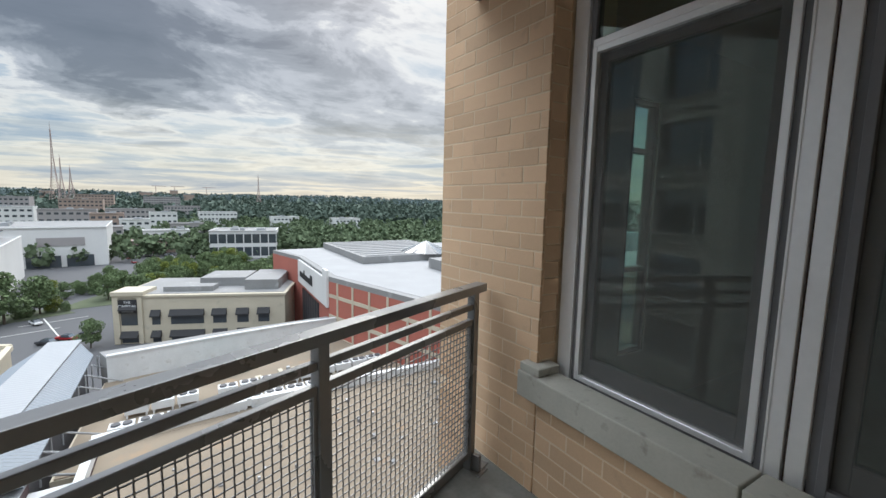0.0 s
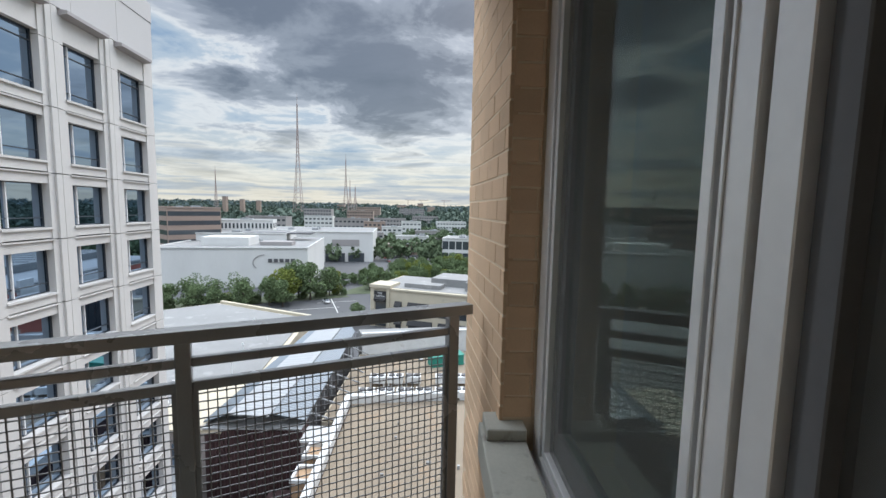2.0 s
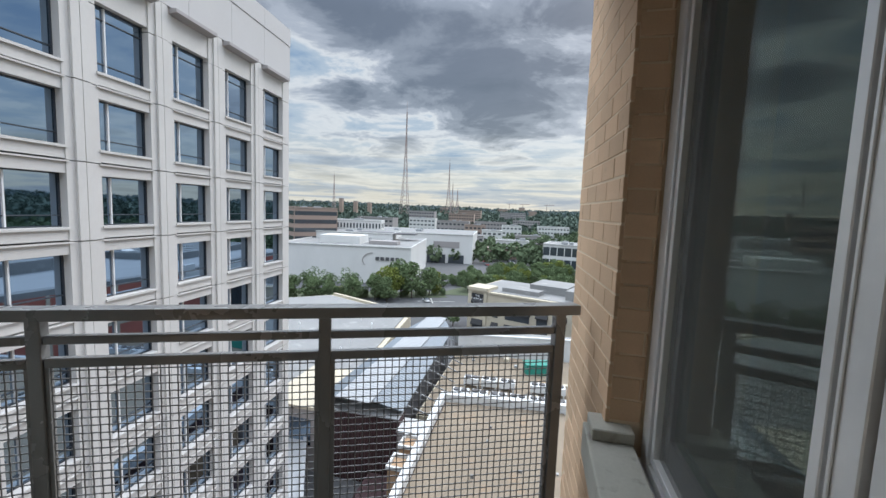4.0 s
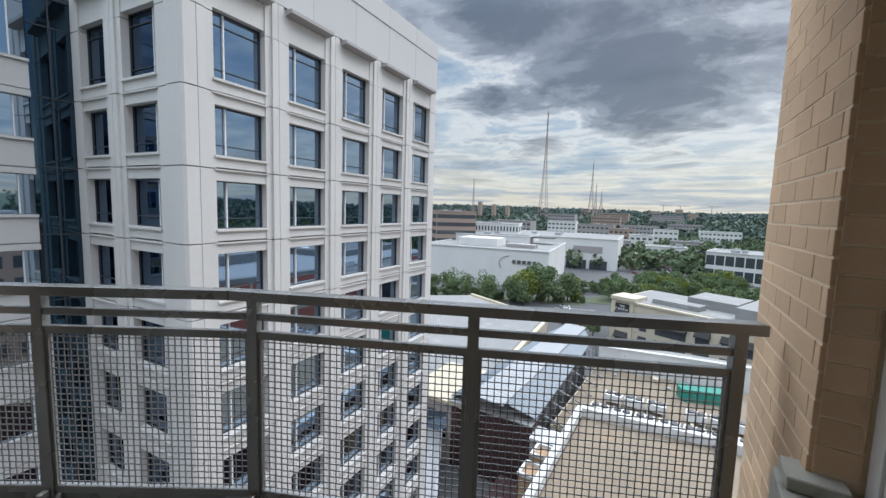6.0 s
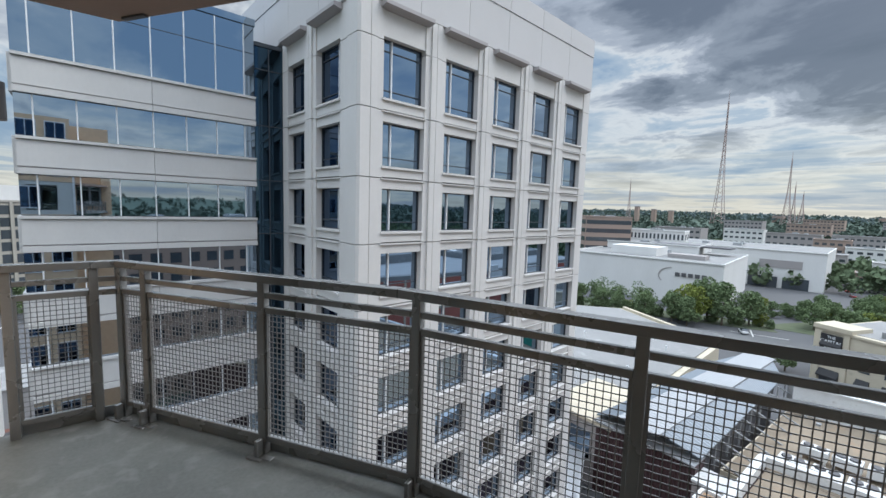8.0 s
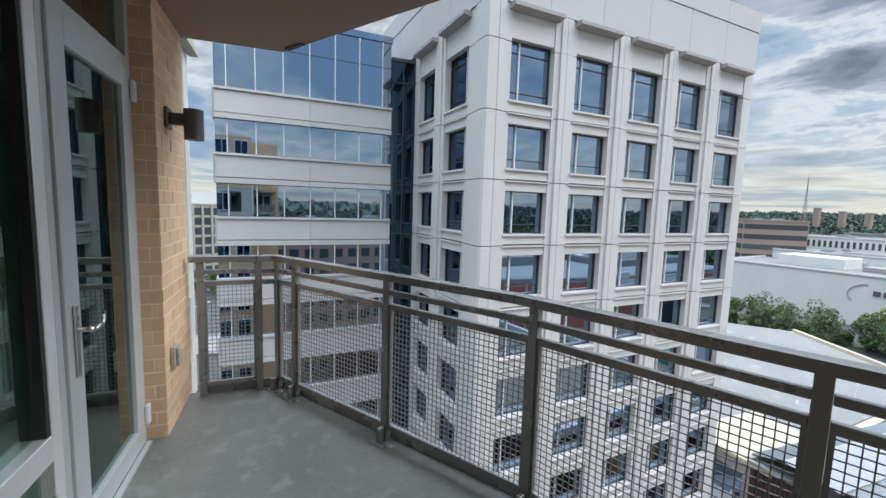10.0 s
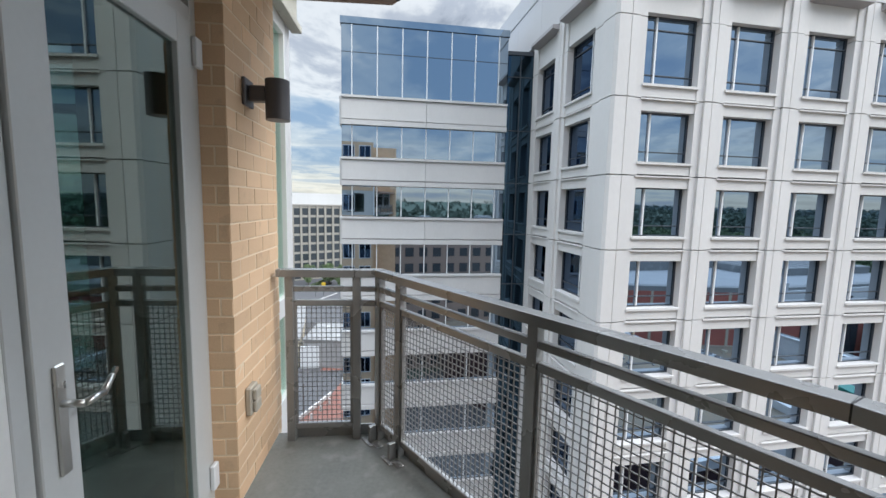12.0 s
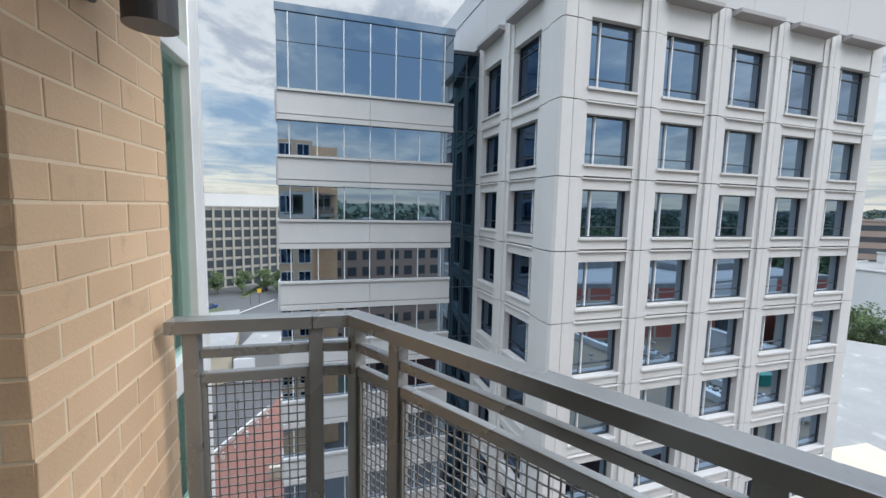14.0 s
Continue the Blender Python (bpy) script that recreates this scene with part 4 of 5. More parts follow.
for r in rad[1:]:
    ring = [bm.verts.new((r * math.cos(2 * math.pi * i / NA), r * math.sin(2 * math.pi * i / NA), ground_height(r * math.cos(2 * math.pi * i / NA), r * math.sin(2 * math.pi * i / NA)))) for i in range(NA)]
    for i in range(NA):
        j = (i + 1) % NA
        if prev:
            bm.faces.new((prev[i], ring[i], ring[j], prev[j]))
        else:
            bm.faces.new((centre, ring[i], ring[j]))
    prev = ring
structure("ground", bm, M["wood"], "wooded ground rising to low hills")


def flat(name, pts, z, material, label, t=0.05):
    return structure(name, prism(pts, z - t, z), material, label)


flat("pavement", [(-60, 20), (200, -120), (320, -60), (330, 160), (60, 260), (-90, 260)], GZ + 0.02, M["asphalt"], "grey asphalt lots and streets", 0.3)


# ---- trees ----
def crown_mesh(name, seed, material, r=3.4, h=3.6, n=900, size=0.55):
    rnd = np.random.RandomState(seed)
    lobes = [(rnd.normal(0, r * 0.42, 2).tolist() + [rnd.uniform(-h * 0.85, h * 0.6)], rnd.uniform(0.3, 0.55) * r) for _ in range(16)]
    vs, fs = [], []
    for i in range(n):
        c, lr = lobes[i % len(lobes)]
        d = rnd.normal(size=3)
        d /= np.linalg.norm(d)
        p = np.array(c) + d * lr * rnd.uniform(0.55, 1.0) ** 0.6
        a, b = rnd.normal(size=3), rnd.normal(size=3)
        a /= np.linalg.norm(a)
        b -= a * (a @ b)
        b /= np.linalg.norm(b)
        s = size * rnd.uniform(0.5, 1.2)
        k = len(vs)
        vs += [tuple(p + a * s), tuple(p + b * s * 0.8), tuple(p - a * s), tuple(p - b * s * 0.8)]
        fs.append((k, k + 1, k + 2, k + 3))
    me = bpy.data.meshes.new(name)
    me.from_pydata(vs, [], fs)
    me.materials.append(material)
    return me


def trunk_mesh(seed, h=6.0):
    rnd = random.Random(seed)
    bm = bmesh.new()
    tube(bm, (0, 0, 0), (0.1, 0, h), 0.22, 0.12, 7)
    for i in range(6):
        a = i * 1.05 + rnd.random()
        z = h * rnd.uniform(0.55, 0.95)
        tube(bm, (0.05, 0, z), (math.cos(a) * 2.0, math.sin(a) * 2.0, z + rnd.uniform(1.2, 2.6)), 0.09, 0.03, 5)
    return finish("trunk", bm, M["bark"])


CROWNS = [crown_mesh("crown", 10 + i, M["leaf_light"] if i == 3 else M["leaf"], n=3200 if i != 2 else 1500, size=0.27) for i in range(4)]
TRUNKS = [trunk_mesh(i) for i in range(4)]


def tree(x, y, kind, s, z=GZ, label="leafy green street tree"):
    s *= 1.2
    t = thing("tree", label, "tree", "street trees", m=Matrix.Translation((x, y, z)) @ Matrix.Rotation(x * 1.7, 4, "Z") @ Matrix.Scale(s, 4))
    piece("trunk", TRUNKS[kind], t, Matrix.Identity(4))
    piece("crown", CROWNS[kind], t, Matrix.Translation((0, 0, 6.0)))
    return t


for x, y, k, s in ((137, 84, 2, 1.0), (139, 76, 2, 0.95), (142, 68, 2, 1.0), (145, 60, 0, 0.85), (146, 55, 3, 1.1), (150, 47, 1, 1.25), (132, 88, 0, 0.8), (133, 80, 1, 0.75), (134, 73, 0, 0.7), (136, 65, 1, 0.8), (140, 58, 0, 0.9), (139, 53, 1, 0.85), (152, 52, 0, 1.3), (158, 42, 1, 1.0)):
    tree(x, y, k, s, label="open light green street tree" if k == 2 else "yellow green street tree" if k == 3 else "leafy green street tree")
tree(118, 24, 1, 0.6)
rng = random.Random(3)
for i in range(26):
    f = i / 25
    tree(133 + 28 * f ** 1.5 + rng.uniform(-2, 3), 92 - 56 * f + rng.uniform(-2, 2), (0, 1, 0, 1, 3)[i % 5], rng.uniform(0.34, 0.5), z=GZ - 0.8, label="low leafy green bush like tree")
rng = random.Random(77)
for i in range(44):
    f = rng.random()
    side = rng.choice((-1, 1))
    tree(172 + 74 * f + rng.uniform(-4, 4), 34 - 44 * f + side * rng.uniform(8, 20), (0, 1, 0, 1, 3)[i % 5], rng.uniform(0.45, 0.75), z=GZ - 0.8, label="leafy green tree in a planted belt")
flat("verge", [(128, 96), (140, 96), (166, 40), (156, 34)], GZ + 0.1, M["ground"], "planted green verge")
flat("planted_belt", [(160, 40), (172, 36), (245, 2), (240, -24), (205, -44), (146, -20), (150, -2), (166, 8)], GZ + 0.11, M["ground"], "planted green belt between the roads")
rng = random.Random(5)
for i in range(34):
    # belt of trees between the mall and the shops
    a = i / 33
    tree(168 + 70 * a + rng.uniform(-8, 8), 24 - 34 * a + rng.uniform(-9, 9), (0, 1, 0, 3)[i % 4] if i % 7 else 1, rng.uniform(0.55, 0.85), label="leafy green tree in a planted belt")
for i in range(30):
    a = i / 29
    tree(150 + 50 * a + rng.uniform(-8, 8), -8 - 30 * a + rng.uniform(-10, 10), (0, 1)[i % 2], rng.uniform(0.7, 1.0), label="leafy green tree in a planted belt")
for x, y in ((-46, 168), (-38, 170), (-30, 172), (-24, 168), (-21, 160)):
    tree(x, y, 0 if x < -30 else 1, 0.8)


def woods(name, seed, n, ring, size, clump, material, label, arc=(-50, 60)):
    """Far woods: many small leaf clumps, tree by tree."""
    rnd = np.random.RandomState(seed)
    vs, fs = [], []
    for _ in range(n):
        az = radians(rnd.uniform(*arc))
        r = ring[0] * (ring[1] / ring[0]) ** rnd.uniform(0, 1)
        x, y = r * math.cos(az), r * math.sin(az)
        z0 = ground_height(x, y)
        hh = size * rnd.uniform(0.7, 1.35)
        for _ in range(clump):
            d = rnd.normal(size=3)
            d /= np.linalg.norm(d)
            p = np.array((x, y, z0 + hh * 0.75)) + d * np.array((0.62, 0.62, 0.6)) * hh * rnd.uniform(0.6, 1)
            a, b = rnd.normal(size=3), rnd.normal(size=3)
            a /= np.linalg.norm(a)
            b -= a * (a @ b)
            b /= np.linalg.norm(b)
            s = hh * (0.16 if clump > 30 else 0.28)
            k = len(vs)
            vs += [tuple(p + a * s), tuple(p + b * s), tuple(p - a * s), tuple(p - b * s)]
            fs.append((k, k + 1, k + 2, k + 3))
    me = bpy.data.meshes.new(name)
    me.from_pydata(vs, [], fs)
    me.materials.append(material)
    return tagged(new(name, me), label, "trees", kind="stuff")


woods("woods_near", 1, 1700, (262, 620), 7.0, 60, M["leaf_far"], "green suburban trees")
woods("woods_far", 2, 3800, (560, 1600), 9, 14, M["wood"], "dark green woods on low hills")
woods("woods_horizon", 3, 3600, (1300, 2600), 8.5, 16, M["hill"], "wooded ridge on the horizon with haze in its colour")
woods("woods_south", 5, 1500, (420, 1900), 11, 14, M["wood"], "dark green woods beyond our building", (-170, -50))
woods("woods_north", 4, 900, (330, 1500), 12, 20, M["wood"], "dark green woods", (85, 240))


# ---- far and middle-distance buildings ----
def box_building(name, label, p, q, depth, z0, z1, wall, roof="roofwhite", rows=0, cols=0, wh=1.6, glass="darkwin", parapet=0.6, fill=0.8, z_first=None, units=3, sides=True):
    """A flat-roofed building: its front runs from p to q, and it goes depth metres back to the right of that way."""
    m = along(p, q)
    L = dist(p, q)
    b = thing(name, label, "building", m=m)
    part("wall", boxes(((0, -depth, z0), (L, 0, z1 - parapet))), M[wall], b)
    part("parapet", boxes(((-0.15, -0.35, z1 - parapet + 0.001), (L + 0.15, 0.12, z1)), ((-0.15, -depth - 0.12, z1 - parapet + 0.001), (L + 0.15, -depth + 0.35, z1)), ((-0.15, -depth + 0.351, z1 - parapet + 0.001), (0.35, -0.351, z1)), ((L - 0.35, -depth + 0.351, z1 - parapet + 0.001), (L + 0.15, -0.351, z1))), M[wall], b)
    part("roof", boxes(((0.352, -depth + 0.352, z1 - parapet + 0.002), (L - 0.352, -0.352, z1 - parapet + 0.12))), M[roof], b)
    rr = random.Random(len(label) + int(L))
    for i in range(units):
        x, y = rr.uniform(0.15, 0.8) * L, -rr.uniform(0.2, 0.8) * depth
        w, d, h = rr.uniform(2, 5), rr.uniform(2, 4), rr.uniform(0.8, 1.8)
        part("roof_unit", boxes(((x, y, z1 - parapet + 0.121), (x + w, y + d, z1 - parapet + h)), ((x + 0.3, y + 0.3, z1 - parapet + h), (x + w - 0.3, y + d - 0.3, z1 - parapet + h + 0.25))), M["hvac"], b)
    if rows:
        pitch = (z1 - 1.2 - (z_first or z0)) / rows
        for side in (0, 1, 2) if sides else (0,):
            n, LL = (cols, L) if side == 0 else (max(2, int(cols * depth / L)), depth)
            cw = LL / n
            me = finish("pane", boxes(((-cw * fill / 2, -0.06, 0), (cw * fill / 2, 0.10, wh))), M[glass])
            for r in range(rows):
                for c in range(n):
                    z = (z_first or z0) + pitch * r + (pitch - wh) * 0.6
                    if side == 0:
                        mm_ = Matrix.Translation(((c + 0.5) * cw, 0, z))
                    elif side == 1:
                        mm_ = Matrix.Translation((0, -(c + 0.5) * cw, z)) @ Matrix.Rotation(math.pi / 2, 4, "Z")
                    else:
                        mm_ = Matrix.Translation((L, -(c + 0.5) * cw, z)) @ Matrix.Rotation(-math.pi / 2, 4, "Z")
                    piece("window", me, b, mm_)
    return b


# white mall with its lower and higher block
m1 = box_building("mall_building", "long low white windowless mall block", (166, 116), (175.4, 55.7), -60, GZ, -16, "white", units=5)
for i in range(5):
    part("sign_bar", boxes(((45 + 2.3 * i, -0.4, -22.4), (46.6 + 2.3 * i, -0.02, -20.9))), M["steeldk"], m1, "dark sign lettering reduced to a bar")
bm = bmesh.new()
for i in range(14):
    a0, a1 = radians(95 + 9 * i), radians(104 + 9 * i)
    tube(bm, (44 + 5.0 * math.cos(a0), -0.2, -22.5 + 3.4 * math.sin(a0)), (44 + 5.0 * math.cos(a1), -0.2, -22.5 + 3.4 * math.sin(a1)), 0.16, 0.16, 5)
part("sign_arc", bm, M["bldgrey"], m1, "thin grey sweeping arc of the sign")
m2 = box_building("mall_building", "tall white windowless mall block with a flat roof", (252, 122), (260, 41), -60, GZ, -14, "white", units=4)
part("service_door", boxes(((52, -0.3, GZ), (64, -0.02, GZ + 5.5)), ((66, -0.3, GZ), (76, -0.02, GZ + 5.5))), M["darkwin"], m2)
part("louvre_panel", boxes(((56, -0.25, -23), (73, -0.02, -19))), M["bldgrey"], m2)
box_building("mall_building", "white upper roof block of the mall", (205, 120), (212, 78), -30, GZ, -12.5, "white", units=2)
# office with dark glazing
box_building("white_office", "low white office with two dark glass storeys", (262, -3), (255, -37), -26, GZ, -17, "white", rows=2, cols=8, wh=5.2, fill=0.88, units=6)
# far blocks on the left
box_building("brown_office", "long brown office with dark window bands", (196, 128), (214, 112), -40, GZ, 0, "bldpink", rows=7, cols=1, wh=2.2, fill=0.97, units=2)
box_building("grey_office", "grey office with tall narrow fins", (235, 128), (243, 97), -18, GZ, -7, "white", rows=5, cols=16, wh=3.0, fill=0.5, units=2)
for i, (x, y, w, d, z1, wl) in enumerate(((330, 20, 26, 14, -21, "white"), (345, -14, 30, 18, -23, "bldgrey"), (380, 42, 18, 14, -16, "white"), (392, 60, 20, 16, -12, "bldpink"), (420, 88, 34, 16, -10, "bldgrey"), (300, -10, 26, 12, -26, "roofwhite"), (360, -50, 24, 16, -26, "bldpink"), (430, 10, 26, 14, -22, "bldgrey"), (520, 60, 40, 20, -12, "bldgrey"), (560, -20, 40, 20, -16, "white"), (640, 120, 40, 24, -4, "bldpink"), (700, 20, 44, 24, -12, "bldgrey"), (620, 180, 40, 24, -2, "bldgrey"), (360, 150, 34, 20, -8, "bldgrey"), (470, -150, 30, 20, -20, "white"), (520, -90, 30, 18, -20, "white"), (340, 60, 30, 18, -19, "bldgrey"), (300, 24, 24, 12, -25, "bldpink"), (480, 30, 22, 16, -14, "white"), (900, 150, 50, 30, 2, "bldpink"), (980, 60, 60, 30, 0, "bldgrey"), (450, 130, 30, 18, -9, "white"))):
    box_building("town_building", "small flat-roofed town building among trees", (x, y + w / 2), (x + 3, y - w / 2), -d, GZ - 4 + (0 if x < 420 else 0), z1, wl, rows=max(1, int((z1 - GZ) / 4)), cols=max(3, int(w / 4)), wh=1.7, fill=0.6, units=2, sides=False)
# hotel-like office beyond the street
box_building("brick_apartments", "brown brick apartment building with many windows", (38, -22), (4, -22), -24, GZ, -2.5, "bldpink", rows=9, cols=12, wh=1.8, fill=0.6, units=3)
off = box_building("grid_office", "concrete office with a regular grid of dark windows", (-92, 153), (-10, 202), -18, GZ, -0.3, "cpale", rows=8, cols=27, wh=2.9, fill=0.78, units=0, sides=False)
part("mechanical_storey", boxes(((4, 3, -0.29), (88, 16, 4.6)), ((10, 4, 4.601), (40, 12, 6.4))), M["white"], off)
for i in range(28):
    part("pier", boxes(((3.52 * i - 0.35, -0.5, GZ), (3.52 * i + 0.35, -0.07, -0.9))), M["cpale"], off)
bm = bmesh.new()
bmesh.ops.create_uvsphere(bm, u_segments=20, v_segments=10, radius=2.2, matrix=Matrix.Translation((-46, 196, 0.5)) @ Matrix.Rotation(radians(70), 4, "X") @ Matrix.Scale(0.3, 4, (0, 0, 1)))
dish = thing("satellite_dish", "large white satellite dish on a roof", "satellite dish")
part("bowl", bm, M["whiteframe"], dish)

for x, y, w, h in ((980, 500, 9, 26), (985, 462, 9, 20), (1000, 430, 9, 18), (1300, 300, 22, 14), (1400, 120, 30, 16), (1500, 60, 20, 24), (1350, 20, 26, 12)):
    tb = thing("distant_tower", "small brick tower above the wooded ridge", "building", m=Matrix.Translation((x, y, -6)))
    part("shaft", boxes(((-w / 2, -w / 2, -10), (w / 2, w / 2, h))), M["bldpink"], tb)
    part("cap", boxes(((-w / 2 - 0.5, -w / 2 - 0.5, h), (w / 2 + 0.5, w / 2 + 0.5, h + 1.2))), M["bldgrey"], tb)
# raised parts of the mall roof
pent = thing("roof_penthouse", "white raised roof storey of the mall", "building part")
part("block", boxes(((0, 0, -16.5), (20, 14, -12.8)), m=along((181, 104), (183, 84))), M["white"], pent)
part("canopy", boxes(((0, 16, -13.2), (34, 26, -12.6)), m=along((195, 98), (199, 64))), M["steeldk"], pent, "dark open roof canopy")
part("skylight", boxes(((24, 2, -16.4), (38, 9, -14.8)), m=along((181, 104), (183, 84))), M["bldgrey"], pent)

# stone-faced restaurant with awnings
cap = thing("restaurant_building", "cream stone restaurant with black awnings and a name sign", "building", m=along((118.5, 19.4), (105.5, -15.5)))
L = dist((118.5, 19.4), (105.5, -15.5))
part("wall", boxes(((0, 0.0, GZ), (L, 22, -22.0))), M["cream"], cap)
part("cornice", boxes(((-0.3, -0.3, -22.0), (L + 0.3, 22, -21.5)), ((-0.5, -0.6, -21.498), (6.2, 6, -20.6))), M["cream"], cap)
part("roof", boxes(((0.4, 1.0, -21.498), (L - 0.4, 21.5, -21.40))), M["roofwhite"], cap)
part("roof_screen", boxes(((15, 9, -21.39), (26, 20, -19.2)), ((27, 4, -21.39), (35, 20, -18.9)), ((9, 3, -21.39), (20, 7, -20.2))), M["roofwhite"], cap)
part("corner_pier", boxes(((-0.3, -0.35, GZ), (1.0, 0.0, -22)), ((4.8, -0.35, GZ), (5.8, 0.0, -22))), M["cream"], cap)
for x, w in ((1.2, 3.4), (7.6, 1.8), (11.6, 7.2), (20.8, 3.0), (26.2, 2.6), (31.0, 2.6)):
    for z, h in ((-28.6, 3.6), (-32.8, 2.8)):
        if x == 1.2 and z > -30:
            h = 5.2
        wdw = thing("window", "", "")
        wdw.parent = cap
        part("pane", boxes(((x, -0.04, z), (x + w, 0.05, z + h - 0.5))), M["darkwin"], wdw)
        bm = bmesh.new()
        vs = [bm.verts.new(v) for xx in (x - 0.15, x + w + 0.15) for v in ((xx, -0.02, z + h), (xx, -1.0, z + h - 1.3), (xx, -1.0, z + h - 1.6), (xx, -0.02, z + h - 1.5))]
        bm.faces.new(vs[:4]); bm.faces.new(vs[4:][::-1])
        for i in range(4):
            j = (i + 1) % 4
            bm.faces.new((vs[i], vs[i + 4], vs[j + 4], vs[j]))
        part("awning", bm, M["black"], wdw)


def words(name, text, size, m, material, parent=None, ext=0.03):
    cu = bpy.data.curves.new(name, "FONT")
    cu.body, cu.size, cu.extrude, cu.align_x = text, size, ext, "CENTER"
    ob = new(name, cu)
    me = bpy.data.meshes.new_from_object(ob)
    bpy.data.objects.remove(ob)
    me.materials.append(material)
    o = new(name, me)
    o.parent = parent
    o.matrix_basis = m
    return o


sign = part("sign_panel", boxes(((0.9, -0.45, -25.6), (4.8, -0.36, -22.4))), M["black"], cap)
FACEUP = Matrix.Rotation(math.pi / 2, 4, "X")
for txt, z, s in (("THE", -23.3, 0.8), ("CAPITAL", -24.3, 1.0), ("GRILLE", -25.3, 0.8)):
    words("sign_letters", txt, s, Matrix.Translation((2.85, -0.5, z)) @ FACEUP, M["whiteframe"], cap)

# red brick department store
store = thing("department_store", "large red brick department store with cream bands and a white roof", "building")
OUT = [(132.4, -17.0), (114.5, -21.0), (82.6, -20.2), (51.5, -29.1), (60, -95), (136, -95)]
part("wall", prism(OUT, GZ, -15.0), M["redbrick"], store)
part("parapet_cap", prism([(x, y) for x, y in OUT], -14.999, -14.0), M["roofwhite"], store)
part("roof", prism([(131.4, -18.4), (114.5, -22.2), (83, -21.6), (53, -30.2), (61, -94), (135, -94)], -13.999, -13.95), M["roofgrey"], store)
for z in (-18.2, -22.4, -26.6):
    for p, q in ((OUT[3], OUT[2]),):
        part("stone_band", boxes(((0, 0.001, z), (dist(p, q), 0.10, z + 0.7)), m=along(p, q)), M["cream"], store)
m = along(OUT[3], OUT[2])
for i in range(6):
    part("stone_strip", boxes(((3 + 5.2 * i, 0.001, GZ), (3.5 + 5.2 * i, 0.14, -15.0)), m=m), M["cream"], store)
m = along((82.6, -20.2), (114.5, -21.0))
part("front_panel", boxes(((0.2, 0.01, -20.5), (31.5, 0.5, -14.6)), ((0.2, 0.01, -15.0), (3.4, 0.6, -12.8)), m=m), M["white"], store)
for i in range(7):
    part("storefront_pane", boxes(((9 + 2.6 * i, 0.01, -31), (11.3 + 2.6 * i, 0.3, -21.5)), m=m), M["darkwin"], store)
ms = m @ Matrix.Translation((21, 0.55, -18.6)) @ Matrix.Rotation(math.pi, 4, "Z") @ FACEUP
for i in range(12):
    part("sign_bar", boxes(((13.5 + 1.25 * i, 0.52, -18.6), (14.35 + 1.25 * i, 0.66, -17.2 + (0.9 if i in (0, 1, 7) else 0))), m=m), M["black"], store, "black sign lettering reduced to a bar")
part("upper_roof", boxes(((95, -62, -13.9), (132, -32, -12.2)), ((62, -60, -13.9), (84, -44, -11.6))), M["roofwhite"], store)
for i in range(9):
    part("roof_rib", boxes(((96 + 4 * i, -61, -12.19), (96.5 + 4 * i, -33, -12.0))), M["roofgrey"], store)
bm = bmesh.new()
bmesh.ops.create_cone(bm, cap_ends=True, segments=12, radius1=7, radius2=0.3, depth=2.8, matrix=Matrix.Translation((100, -52, -10.8)))
part("skylight", bm, M["darkwin"], store, "ribbed glass cone skylight")
for i in range(12):
    a = 2 * math.pi * i / 12
    bm = bmesh.new()
    tube(bm, (100 + 7.05 * math.cos(a), -52 + 7.05 * math.sin(a), -12.1), (100, -52, -9.3), 0.14, 0.08, 4)
    part("skylight_rib", bm, M["white"], store)

# ---- the roofs below the balcony ----
low = thing("flat_roof_building", "low building with a tan gravel roof and white parapets", "building")
part("wall", prism([(20, -60), (60, -60), (51.5, -29.0), (50.3, 11.6), (28, 11.3), (14, -10)], GZ, -23.25), M["maroon"], low)
part("gravel_roof", prism([(20, -60), (60, -60), (51.5, -29.0), (49.9, 11.2), (28, 10.9), (14, -10)], -23.249, -23.1), M["rooftan"], low)
part("parapet", boxes(((0, 0, -23.0), (13.9, 0.8, -22.0)), m=along((49.9, 11.9), (51.3, -2.0))), M["parapet"], low, "wide white metal parapet")
part("parapet", boxes(((0, 0, -23.0), (21.5, 0.7, -22.0)), m=along((28.4, 10.9), (49.9, 11.3))), M["parapet"], low)
part("parapet", boxes(((0, 0, -23.0), (26.5, 0.8, -22.0)), m=along((51.3, -2.4), (51.0, -28.9))), M["parapet"], low)
back = thing("tan_roof_building", "wide tan gravel roof behind the white parapet", "building")
part("wall", prism([(51.0, -29), (80, -24), (79.0, -10), (77.5, 3), (76, 15), (51.5, 15.5)], GZ, -26.2), M["cream"], back)
part("gravel_roof", prism([(51.2, -28.6), (79.8, -24), (78.8, -10), (77.3, 3), (75.8, 14.8), (51.6, 15.2)], -26.199, -26.05), M["rooftan"], back)
crv = [(80.6, -23.5), (80.2, -12), (78.6, 0), (76.0, 14.6)]
for p, q in zip(crv[:-1], crv[1:]):
    part("screen_wall", boxes(((-0.05, 0.0, -26.3), (dist(p, q) - 0.02, 0.5, -22.2)), ((-0.05, -0.12, -22.199), (dist(p, q) - 0.02, 0.62, -21.95)), m=along(p, q)), M["parapet"], back, "pale panel screen wall")
part("rear_roof", prism([(80.9, -23.5), (80.5, -12), (78.9, 0), (76.3, 14.6), (80, 16), (82.5, 0), (84, -20)], GZ, -22.6), M["roofwhite"], back)
# rows of roof fans
unit = thing("roof_fan_unit", "white rooftop condenser unit with two black fans", "rooftop unit", "rooftop condenser units", m=Matrix.Translation((56.6, 9.4, -26.05)))
